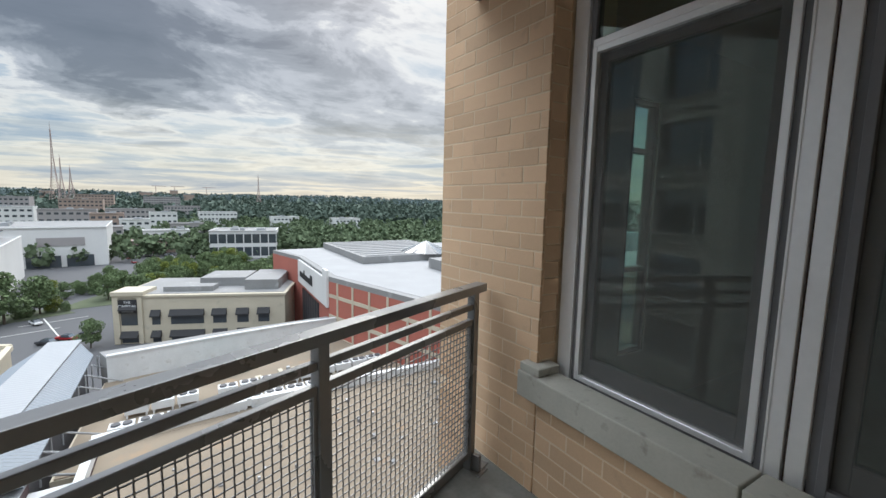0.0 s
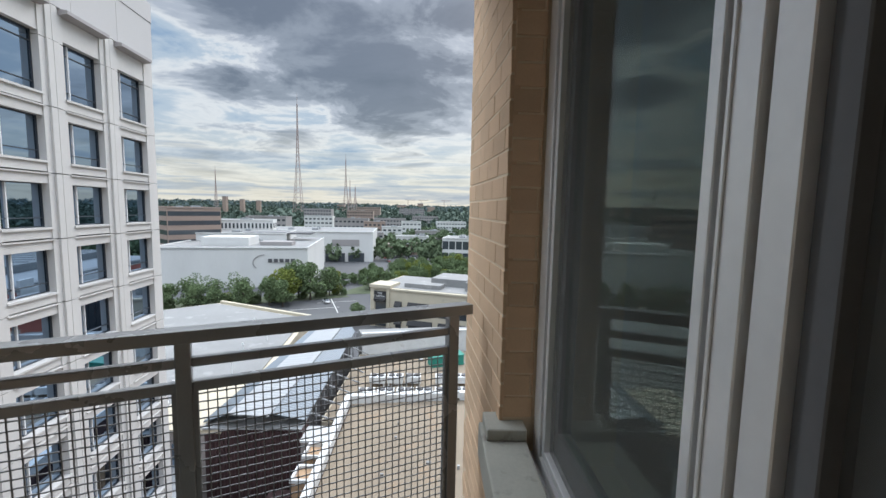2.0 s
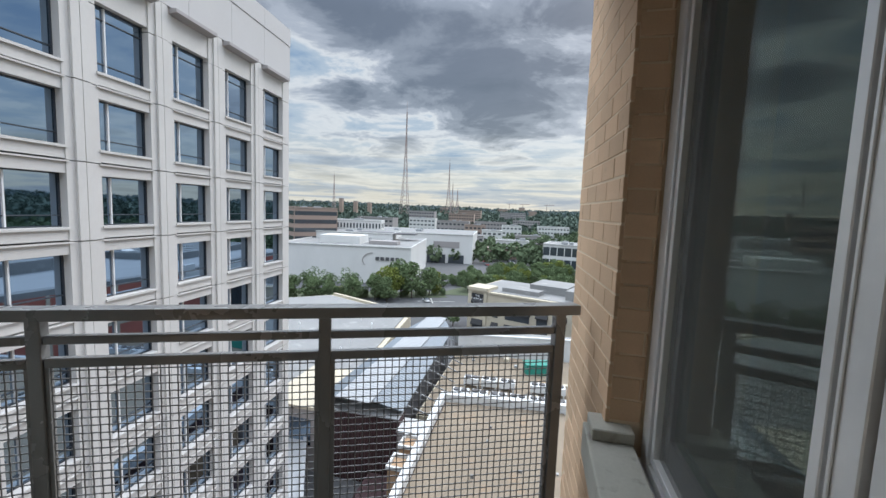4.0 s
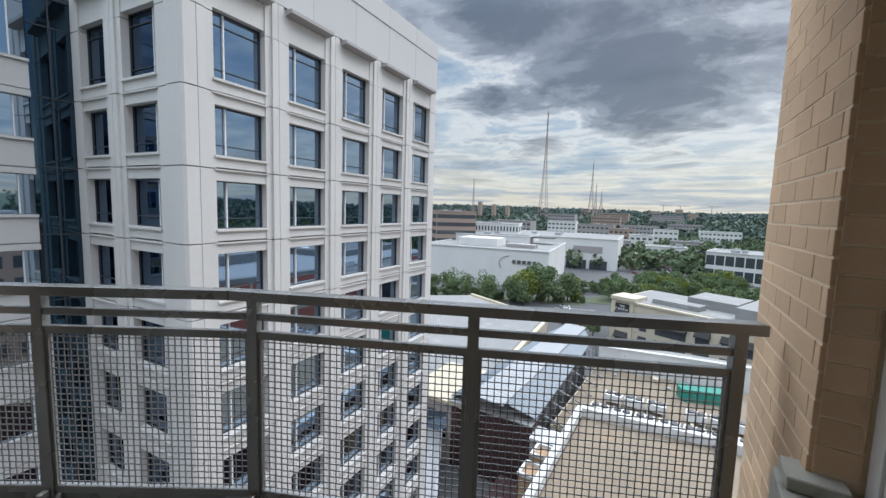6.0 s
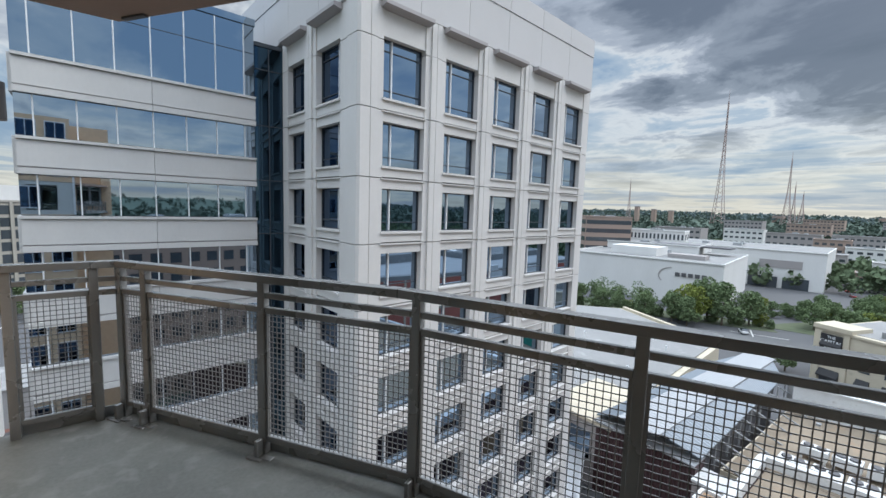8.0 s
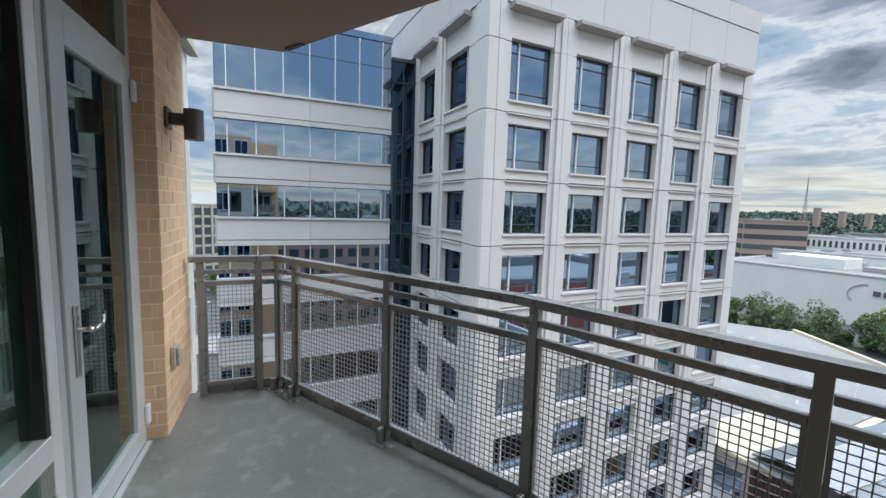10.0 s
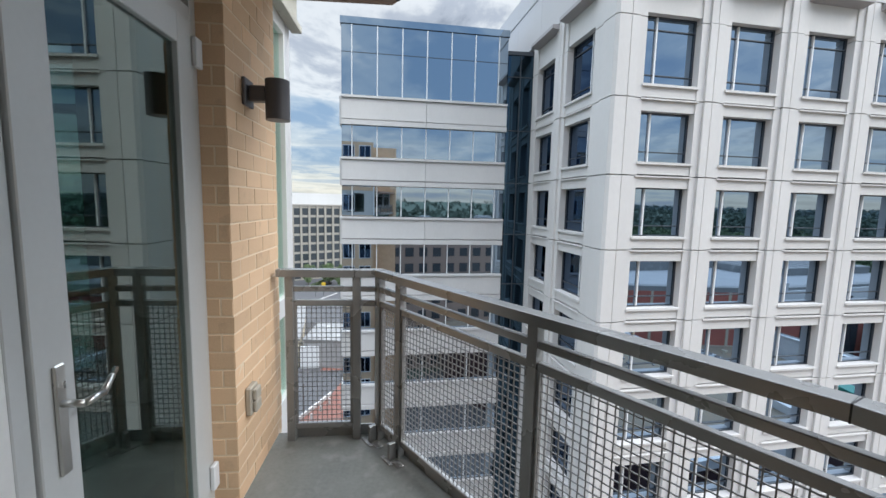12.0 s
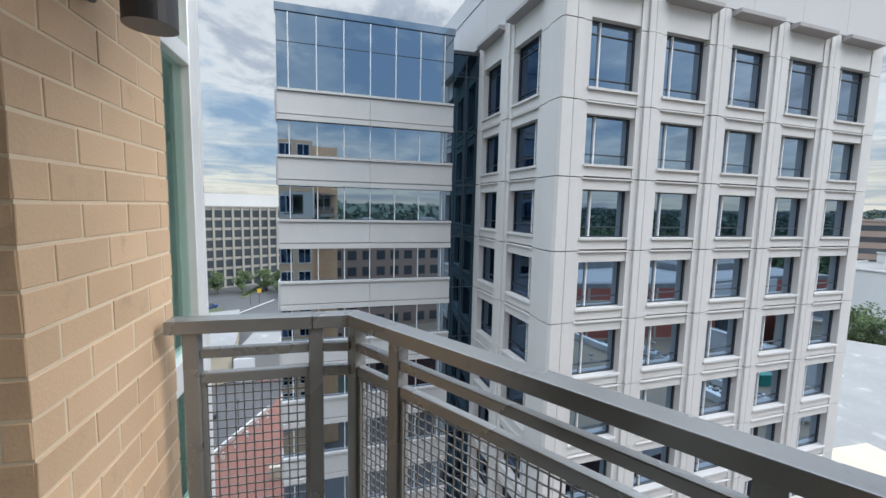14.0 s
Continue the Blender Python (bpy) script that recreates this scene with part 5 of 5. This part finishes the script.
part("casing", boxes(((0, 0, 0.5), (1.6, 2.4, 1.5)), ((0.1, 0.1, 0), (0.3, 0.3, 0.5)), ((1.3, 2.1, 0), (1.5, 2.3, 0.5)), ((1.3, 0.1, 0), (1.5, 0.3, 0.5)), ((0.1, 2.1, 0), (0.3, 2.3, 0.5))), M["parapet"], unit)
for y in (0.65, 1.75):
    bm = bmesh.new()
    tube(bm, (0.8, y, 1.501), (0.8, y, 1.68), 0.48, 0.44, 14)
    part("fan", bm, M["steeldk"], unit, "black fan grille")
for row, (x, y0, n) in enumerate(((56.6, 9.4, 12), (61.7, 8.5, 3), (62.0, -1.7, 9))):
    for i in range(n):
        if row or i:
            copy_thing(unit, Matrix.Translation((x + 0.12 * i, y0 - 2.75 * i, -26.05)))
tarp = thing("covered_unit", "teal green covered rooftop container", "container", m=along((69.4, 1.4), (71.2, -4.4)) @ Matrix.Translation((0, 0, -26.05)))
part("body", boxes(((0, 0, 0), (6, 2.4, 1.7)), ((-0.1, -0.1, 1.701), (6.1, 2.5, 1.9)), bevel=0.05), M["green"], tarp)
rng = random.Random(9)
for i in range(46):
    x, y = rng.uniform(24, 48), rng.uniform(-26, 9)
    v = thing("roof_vent", "small white roof vent or paver on gravel", "roof vent", "roof vents", m=Matrix.Translation((x, y, -23.1)))
    s = rng.uniform(0.2, 0.5)
    part("cap", boxes(((0, 0, 0), (s, s * rng.uniform(0.6, 1.8), rng.uniform(0.1, 0.5))), bevel=0.02), M["roofwhite"] if i % 3 else M["hvac"], v)
for i in range(18):
    x, y = rng.uniform(53, 75), rng.uniform(-22, 12)
    v = thing("roof_vent", "small rooftop duct or hatch on tan gravel", "roof vent", "roof vents", m=Matrix.Translation((x, y, -26.05)))
    part("cap", boxes(((0, 0, 0), (rng.uniform(0.4, 1.4), rng.uniform(0.3, 1.0), rng.uniform(0.2, 0.7))), bevel=0.03), M["hvac"] if i % 2 else M["cream"], v)

# ribbed metal canopy hall
hall = thing("metal_roofed_hall", "hall roof of ribbed metal with a white raised centre", "building")
A0, A1 = 45.5, 85.0


def rib_sheet(p0, p1, q0, q1, n, rib=0.10):
    """A ribbed sheet between the edges p0-p1 and q0-q1."""
    bm = bmesh.new()
    p0, p1, q0, q1 = map(Vector, (p0, p1, q0, q1))
    rows_ = []
    for i in range(2 * n + 1):
        f = i / (2 * n)
        up_ = Vector((0, 0, rib if i % 2 else 0))
        rows_.append((bm.verts.new(p0.lerp(p1, f) + up_), bm.verts.new(q0.lerp(q1, f) + up_), bm.verts.new(p0.lerp(p1, f) - Vector((0, 0, 0.15))), bm.verts.new(q0.lerp(q1, f) - Vector((0, 0, 0.15)))))
    for a, b in zip(rows_[:-1], rows_[1:]):
        bm.faces.new((a[0], a[1], b[1], b[0]))
        bm.faces.new((a[2], b[2], b[3], a[3]))
        bm.faces.new((a[0], b[0], b[2], a[2]))
        bm.faces.new((a[1], a[3], b[3], b[1]))
    return bm


part("roof_slope", rib_sheet((A0, 19.3, -22.0), (A1 - 1, 18.9, -22.0), (A0 + 1, 15.8, -23.3), (A1 - 4, 16.9, -23.3), 60), M["metalblue"], hall, "blue grey ribbed metal slope")
part("roof_slope", rib_sheet((A0, 23.8, -22.0), (A1, 23.0, -22.0), (A0 + 1, 27.6, -23.6), (A1 - 5, 26.0, -23.3), 60), M["metalblue"], hall, "blue grey ribbed metal slope")
part("raised_centre", rib_sheet((A0 - 1, 19.3, -21.8), (A1 + 0.5, 19.0, -21.8), (A0 - 1, 23.8, -21.6), (A1 + 0.5, 23.0, -21.6), 60, 0.05), M["metalwhite"], hall, "white raised metal roof centre")
part("wall", boxes(((A0 + 3, 17.2, GZ), (A1 - 7, 25.5, -23.8))), M["steeldk"], hall)
for i in range(9):
    bm = bmesh.new()
    x = A0 + 3 + 4 * i
    tube(bm, (x, 16.2, -23.4), (x + 3.5, 11.8, -26.8), 0.12, 0.12, 6)
    tube(bm, (x, 16.4, -23.3), (x, 16.4, -27), 0.10, 0.10, 6)
    part("strut", bm, M["hvac"], hall)
front = thing("dark_brick_building", "dark maroon brick building below the metal roof", "building")
part("wall", boxes(((30, 13.4, GZ), (45.2, 19.5, -31.0))), M["maroon"], front)
part("facade", boxes(((45.9, 16.05, GZ), (48.4, 27.2, -24.05))), M["maroon"], front)
for i in range(26):
    part("brick_pier", boxes(((45.80, 16.2 + 0.42 * i, GZ), (45.899, 16.38 + 0.42 * i, -24.3))), M["maroon"], front)
part("facade_cap", boxes(((45.6, 16.05, -24.049), (48.45, 27.4, -23.9))), M["hvac"], front)
part("grey_wing", boxes(((45.21, 11.95, GZ), (48.0, 16.0, -25.2))), M["bldgrey"], front)
part("wing_roof", boxes(((45.0, 11.7, -25.199), (48.2, 16.04, -24.95))), M["parapet"], front)
for x, y in ((41.2, 12.05), (37.4, 12.0)):
    bx = thing("rooftop_enclosure", "tan block rooftop enclosure with a white rim", "rooftop enclosure", m=Matrix.Translation((x, y, 0)))
    part("wall", boxes(((0, 0, GZ), (2.2, 2.3, -24.6))), M["tanbox"], bx)
    part("rim", boxes(((-0.15, -0.10, -24.599), (2.35, 0.12, -24.25)), ((-0.15, 2.18, -24.599), (2.35, 2.45, -24.25)), ((-0.15, 0.121, -24.599), (0.12, 2.179, -24.25)), ((2.08, 0.121, -24.599), (2.35, 2.179, -24.25))), M["parapet"], bx, "white metal rim")
walk1 = thing("glazed_walkway", "low grey roofed walkway with a white edge", "walkway")
part("roof", boxes(((0, 0, -29.2), (26, 3.2, -28.9)), ((0, -0.4, -29.2), (26, -0.002, -28.4)), m=along((26, 17.5), (46, 29))), M["hvac"], walk1)
part("wall", boxes(((0.2, 0.2, GZ), (25.8, 3.0, -29.21)), m=along((26, 17.5), (46, 29))), M["darkwin"], walk1)
# grey block with window beside the block's foot
annex = thing("annex_building", "tan and grey annex with a blue window", "building")
part("wall", boxes(((46, 25.5, GZ), (58, 34.5, -24.6))), M["bldgrey"], annex)
part("roof", boxes(((45.7, 25.2, -24.599), (58.2, 34.7, -24.2))), M["cream"], annex)
part("window", boxes(((45.90, 28.0, -29.5), (45.995, 31.0, -26.0))), M["bluglass"], annex)
# white low roof with a tan parapet
wr = thing("white_roof_hall", "wide low white roof with a tan parapet and small mast lights", "building")
OUTW = [(44, 33.5), (60, 27.5), (98, 31), (112, 60), (95, 80), (40, 70)]
part("wall", prism(OUTW, GZ, -25.4), M["cream"], wr)
part("roof", prism([(45.0, 34.2), (60.1, 28.6), (97.4, 32), (110.6, 60), (94.6, 79), (41, 69)], -25.399, -25.2), M["roofwhite"], wr)
for p, q in zip(OUTW[:4], OUTW[1:4]):
    part("parapet", boxes(((0.05, -0.5, -25.39), (dist(p, q) - 0.6, 0.35, -24.7)), m=along(p, q)), M["cream"], wr)
for i, (x, y) in enumerate(((50, 34), (56, 37), (64, 33), (72, 35), (80, 34), (60, 45), (75, 48), (88, 40))):
    lm = thing("roof_mast_light", "short white pole light on the roof", "light", "roof pole lights", m=Matrix.Translation((x, y, -25.2)))
    bm = bmesh.new()
    tube(bm, (0, 0, 0), (0, 0, 2.0), 0.06, 0.05, 6)
    part("pole", bm, M["whiteframe"], lm)
    bm = bmesh.new()
    tube(bm, (0, 0, 2.0), (0, 0, 2.35), 0.22, 0.14, 10)
    part("head", bm, M["whiteframe"], lm)

# ---- vehicles ----
def car(x, y, ang, material, label):
    c = thing("parked_car", label, "car", m=Matrix.Translation((x, y, GZ + 0.07)) @ Matrix.Rotation(radians(ang), 4, "Z"))
    bm = prism([(-2.2, -0.85), (2.2, -0.85), (2.2, 0.85), (-2.2, 0.85)], 0.3, 0.85)
    bmesh.ops.bevel(bm, geom=list(bm.edges), offset=0.15, segments=2, affect="EDGES")
    part("body", bm, material, c)
    bm = bmesh.new()
    lo = [bm.verts.new(v) for v in ((-1.5, -0.75, 0.86), (1.2, -0.75, 0.86), (1.2, 0.75, 0.86), (-1.5, 0.75, 0.86))]
    hi = [bm.verts.new(v) for v in ((-1.0, -0.62, 1.42), (0.5, -0.62, 1.42), (0.5, 0.62, 1.42), (-1.0, 0.62, 1.42))]
    bm.faces.new(hi)
    for i in range(4):
        bm.faces.new((lo[i], lo[(i + 1) % 4], hi[(i + 1) % 4], hi[i]))
    part("cabin", bm, M["darkwin"], c)
    for wx in (-1.35, 1.35):
        for wy in (-0.86, 0.70):
            bm = bmesh.new()
            tube(bm, (wx, wy, 0.32), (wx, wy + 0.16, 0.32), 0.32, None, 12)
            part("wheel", bm, M["tyre"], c)


# ---- street side, beyond the far end of the balcony ----
flat("street", [(-70, 110), (-44, 110), (-24, 152), (-8, 175), (-14, 190), (-60, 168)], GZ + 0.06, M["asphalt"], "grey asphalt street")
flat("plaza", [(-22, 40), (-3, 40), (-3, 95), (-14, 100)], GZ + 0.08, M["paver"], "red brick paved plaza")
flat("median", [(-43, 138), (-38, 141), (-37.5, 146), (-41.5, 146)], GZ + 0.2, M["ground"], "small grassy median", 0.2)
flat("median", [(-37, 160), (-34.5, 160), (-28, 196), (-31, 197)], GZ + 0.2, M["ground"], "long grassy median", 0.2)
for i in range(26):
    f = i / 25
    tree(-36 + 6 * f + 0.3 * math.sin(i * 3), 163 + 30 * f, i % 2, 0.17, z=GZ - 0.4, label="clipped dark green hedge shrub")
flat("near_street", [(-30, 52), (-18.6, 56), (-16.2, 63), (-12.0, 73), (-10, 84), (-30, 84)], GZ + 0.09, M["asphalt"], "dark asphalt street beside the plaza")
wall_pts = [(-18.4, 56), (-16.0, 63), (-11.8, 73)]
for p, q in zip(wall_pts[:-1], wall_pts[1:]):
    structure("low_wall", boxes(((0, 0, GZ + 0.05), (dist(p, q), 0.35, GZ + 0.7)), m=along(p, q)), M["conc"], "low pale concrete street wall")
for i in range(5):
    bo = thing("bollard", "short pale concrete bollard beside the street", "bollard", "street bollards", m=Matrix.Translation((-15.5 + 0.95 * i, 60 + 2.5 * i, GZ + 0.08)))
    bm = bmesh.new()
    tube(bm, (0, 0, 0), (0, 0, 0.9), 0.2, 0.17, 10)
    part("post", bm, M["conc"], bo)
yb = thing("utility_box", "pale yellow utility cabinet on red pavers", "utility box", m=Matrix.Translation((-8.8, 54.4, GZ + 0.08)))
part("cabinet", boxes(((0, 0, 0), (1.3, 0.8, 1.5)), bevel=0.04), M["cream"], yb)
sg = thing("road_sign", "yellow diamond road sign on a dark pole", "sign", m=Matrix.Translation((-28.5, 152, GZ)))
bm = bmesh.new()
tube(bm, (0, 0, 0), (0, 0, 5.5), 0.12, 0.1, 6)
part("pole", bm, M["steeldk"], sg)
part("plate", boxes(((-0.7, -0.15, 3.6), (0.7, -0.1, 5.0)), m=Matrix.Translation((0, 0, 0))), M["yellow"], sg)
for i, (x, y) in enumerate(((-15, 66), (-26, 72), (-31, 150))):
    lp = thing("street_lamp", "thin dark street lamp", "street lamp", "street lamps", m=Matrix.Translation((x, y, GZ)))
    bm = bmesh.new()
    tube(bm, (0, 0, 0), (0, 0, 5.0), 0.09, 0.06, 6)
    part("pole", bm, M["steeldk"], lp)
    bm = bmesh.new()
    tube(bm, (0, 0, 5.0), (0, 0, 5.5), 0.24, 0.12, 8)
    part("head", bm, M["steeldk"], lp)
kerb = structure("kerb", boxes(((0, 0, GZ + 0.02), (30, 0.3, GZ + 0.2)), m=along((-36, 128), (-24, 156))), M["conc"], "pale concrete kerb")
sp = thing("side_pavilion", "low tan pavilion with a white flat roof", "building")
part("wall", prism([(-42, 112), (-30, 82), (-20.8, 86.0), (-22.6, 97), (-27, 118)], GZ, -27.2), M["cream"], sp)
part("roof", prism([(-42.3, 112.3), (-30.2, 81.6), (-20.4, 85.7), (-22.2, 97.1), (-26.8, 118.4)], -27.199, -26.8), M["roofwhite"], sp)
sp2 = thing("side_pavilion", "low building with a white roof beside the tan pavilion", "building")
part("wall", prism([(-19.8, 86), (-6, 84), (-5, 96), (-19.0, 97)], GZ, -27.3), M["roofgrey"], sp2)
part("roof", prism([(-20.0, 85.8), (-5.8, 83.8), (-4.8, 96.2), (-19.2, 97.2)], -27.299, -26.9), M["roofwhite"], sp2)
part("white_box", boxes(((-20.3, 85.2, -32.9), (-16.6, 85.75, -28.4))), M["whiteframe"], sp2)
car(-24, 76, 60, M["carred"], "red car on the near street")
car(-21, 70, 60, M["cardark"], "dark car on the near street")
car(-25, 67, 60, M["cardark"], "dark car on the near street")


def lattice_mast(x, y, h, w=3.0, label="tall thin lattice radio mast"):
    z0 = -8
    t = thing("radio_mast", label, "mast", "radio masts", m=Matrix.Translation((x, y, z0)))
    bm = bmesh.new()
    steps = 26
    c = [(-w, -w), (w, -w), (w, w), (-w, w)]
    for i in range(steps):
        f0, f1 = 1 - i / steps * 0.97, 1 - (i + 1) / steps * 0.97
        g0, g1 = f0 ** 2.2 * 3 + 0.25, f1 ** 2.2 * 3 + 0.25
        za, zb = h * i / steps, h * (i + 1) / steps
        for k in range(4):
            p, q = c[k], c[(k + 1) % 4]
            tube(bm, (p[0] * g0, p[1] * g0, za), (p[0] * g1, p[1] * g1, zb), 0.42, 0.40, 3)
            tube(bm, (p[0] * g0, p[1] * g0, za), (q[0] * g1, q[1] * g1, zb), 0.22, 0.22, 3)
    part("lattice", bm, M["mast"], t)
    bm = bmesh.new()
    tube(bm, (0, 0, h), (0, 0, h * 1.1), 0.35, 0.2, 5)
    part("antenna", bm, M["mast"], t)


for az, el, r, w in ((18.53, 14.1, 700, 2.2), (12.44, 7.05, 900, 2.0), (11.9, 4.0, 1000, 1.6), (11.2, 3.0, 1000, 2.0), (-6.7, 3.0, 1100, 1.4), (28.0, 4.6, 1200, 1.5)):
    x, y = r * math.cos(radians(az)), r * math.sin(radians(az))
    lattice_mast(x, y, (r * math.tan(radians(el)) + 9) / 1.1, w)
for az in (4.0, 2.2, -1.0):
    x, y = 1500 * math.cos(radians(az)), 1500 * math.sin(radians(az))
    cr = thing("tower_crane", "far construction tower crane on the horizon", "crane", "tower cranes", m=Matrix.Translation((x, y, 0)))
    part("tower", boxes(((-0.8, -0.8, -20), (0.8, 0.8, 32))), M["mast"], cr)
    part("jib", boxes(((-0.6, -26, 30), (0.6, 10, 31.4))), M["mast"], cr)

car(127, 30, 60, M["carred"], "red parked car in the lot")
car(129, 26, 60, M["cardark"], "dark parked car in the lot")
car(125, 33, 60, M["cardark"], "dark parked car in the lot")
car(146, 40, 30, M["carwhite"], "white car on the road")
car(-42, 146, 60, M["carblue"], "blue car on the street")
car(-31, 172, 60, M["cardark"], "dark car on the street")
rng = random.Random(21)
for i in range(22):
    car(250 + rng.uniform(0, 60), rng.uniform(-6, 34), rng.choice((20, 110)), M[rng.choice(("carwhite", "cardark", "carwhite", "carred"))], "car parked in the far lot")
for x, y, w, l, a in ((152, 40, 0.3, 22, 200), (140, 34, 0.2, 16, 110), (150, 30, 0.2, 14, 110)):
    flat("road_line", [tuple((along((x, y), (x + math.cos(radians(a)), y + math.sin(radians(a)))) @ Vector((u, v, 0)))[:2]) for u, v in ((0, 0), (l, 0), (l, w), (0, w))], GZ + 0.075, M["paint"], "white road marking", 0.04)

# ---- bricks, piece by piece ----
BH, BL, J = 0.0855, 0.205, 0.008


def brick_mesh(w, h, d, seed):
    rnd = random.Random(seed)
    bm = boxes(((0, 0, 0), (w, d, h)))
    for v in bm.verts:
        v.co += Vector((rnd.uniform(-0.0012, 0.0012), rnd.uniform(-0.0015, 0.0015), rnd.uniform(-0.0012, 0.0012)))
    bmesh.ops.bevel(bm, geom=list(bm.edges), offset=0.0016, segments=1, affect="EDGES")
    return finish("brick", bm, M["brick"])


SHARED = {}


def brick(parent, m, w, d=0.05):
    key = (round(w, 3), random.randrange(3))
    if key not in SHARED:
        SHARED[key] = brick_mesh(w, BH - J, d, hash(key[1]) + int(w * 1000))
    piece("brick", SHARED[key], parent, m)


def courses(parent, m, width, z0, z1, lead=0.0, count=None, skip=None):
    """Running bond on the plane y = 0 of m, outwards towards -y; lead: a header's width at the start of odd courses."""
    n = 0
    z, row = z0, 0
    while z < z1 - 0.03:
        x = 0.0
        first = BL if row % 2 == 0 else BL / 2
        while x < width - 0.012:
            w = min(first if x == 0 else BL, width - x)
            if not (skip and skip(x + w / 2, z)):
                brick(parent, m @ Matrix.Translation((x + J / 2, 0.0008 + random.uniform(-0.0007, 0.0007), z + J / 2)), round(w - J, 3))
                n += 1
            x += w
        z += BH
        row += 1
    return n


# far pier: broad face towards the balcony and the reveal beside the door
courses(wall_west, Matrix.Translation((0.0, 4.03, 0)) @ Matrix.Rotation(math.pi / 2, 4, "Z"), 0.69, 0.0, 2.64)
courses(wall_west, Matrix.Translation((-0.160, 4.032, 0)), 0.16, 0.0, 2.64)
courses(wall_west, Matrix.Translation((0.0, 1.60, 0)) @ Matrix.Rotation(math.pi / 2, 4, "Z"), 0.79, 0.0, 2.64)
courses(wall_west, Matrix.Translation((-0.002, 2.388, 0)) @ Matrix.Rotation(math.pi, 4, "Z"), 0.16, 0.0, 2.64)
# brick pier and breast of the window wall, seen towards -y
PIER = ((3.174, 0.809), (2.300, 0.747))
courses(wall_south, along(*PIER), dist(*PIER), -0.34, 3.3)
courses(wall_south, Matrix.Translation((2.30, 0.74, 0)) @ Matrix.Rotation(math.pi, 4, "Z"), 2.2, -0.0, 0.53)
# reveal of the pier beside the window
courses(wall_south, Matrix.Translation((2.300, 0.736, 0)) @ Matrix.Rotation(-math.pi / 2, 4, "Z"), 0.116, 0.725, 2.64)
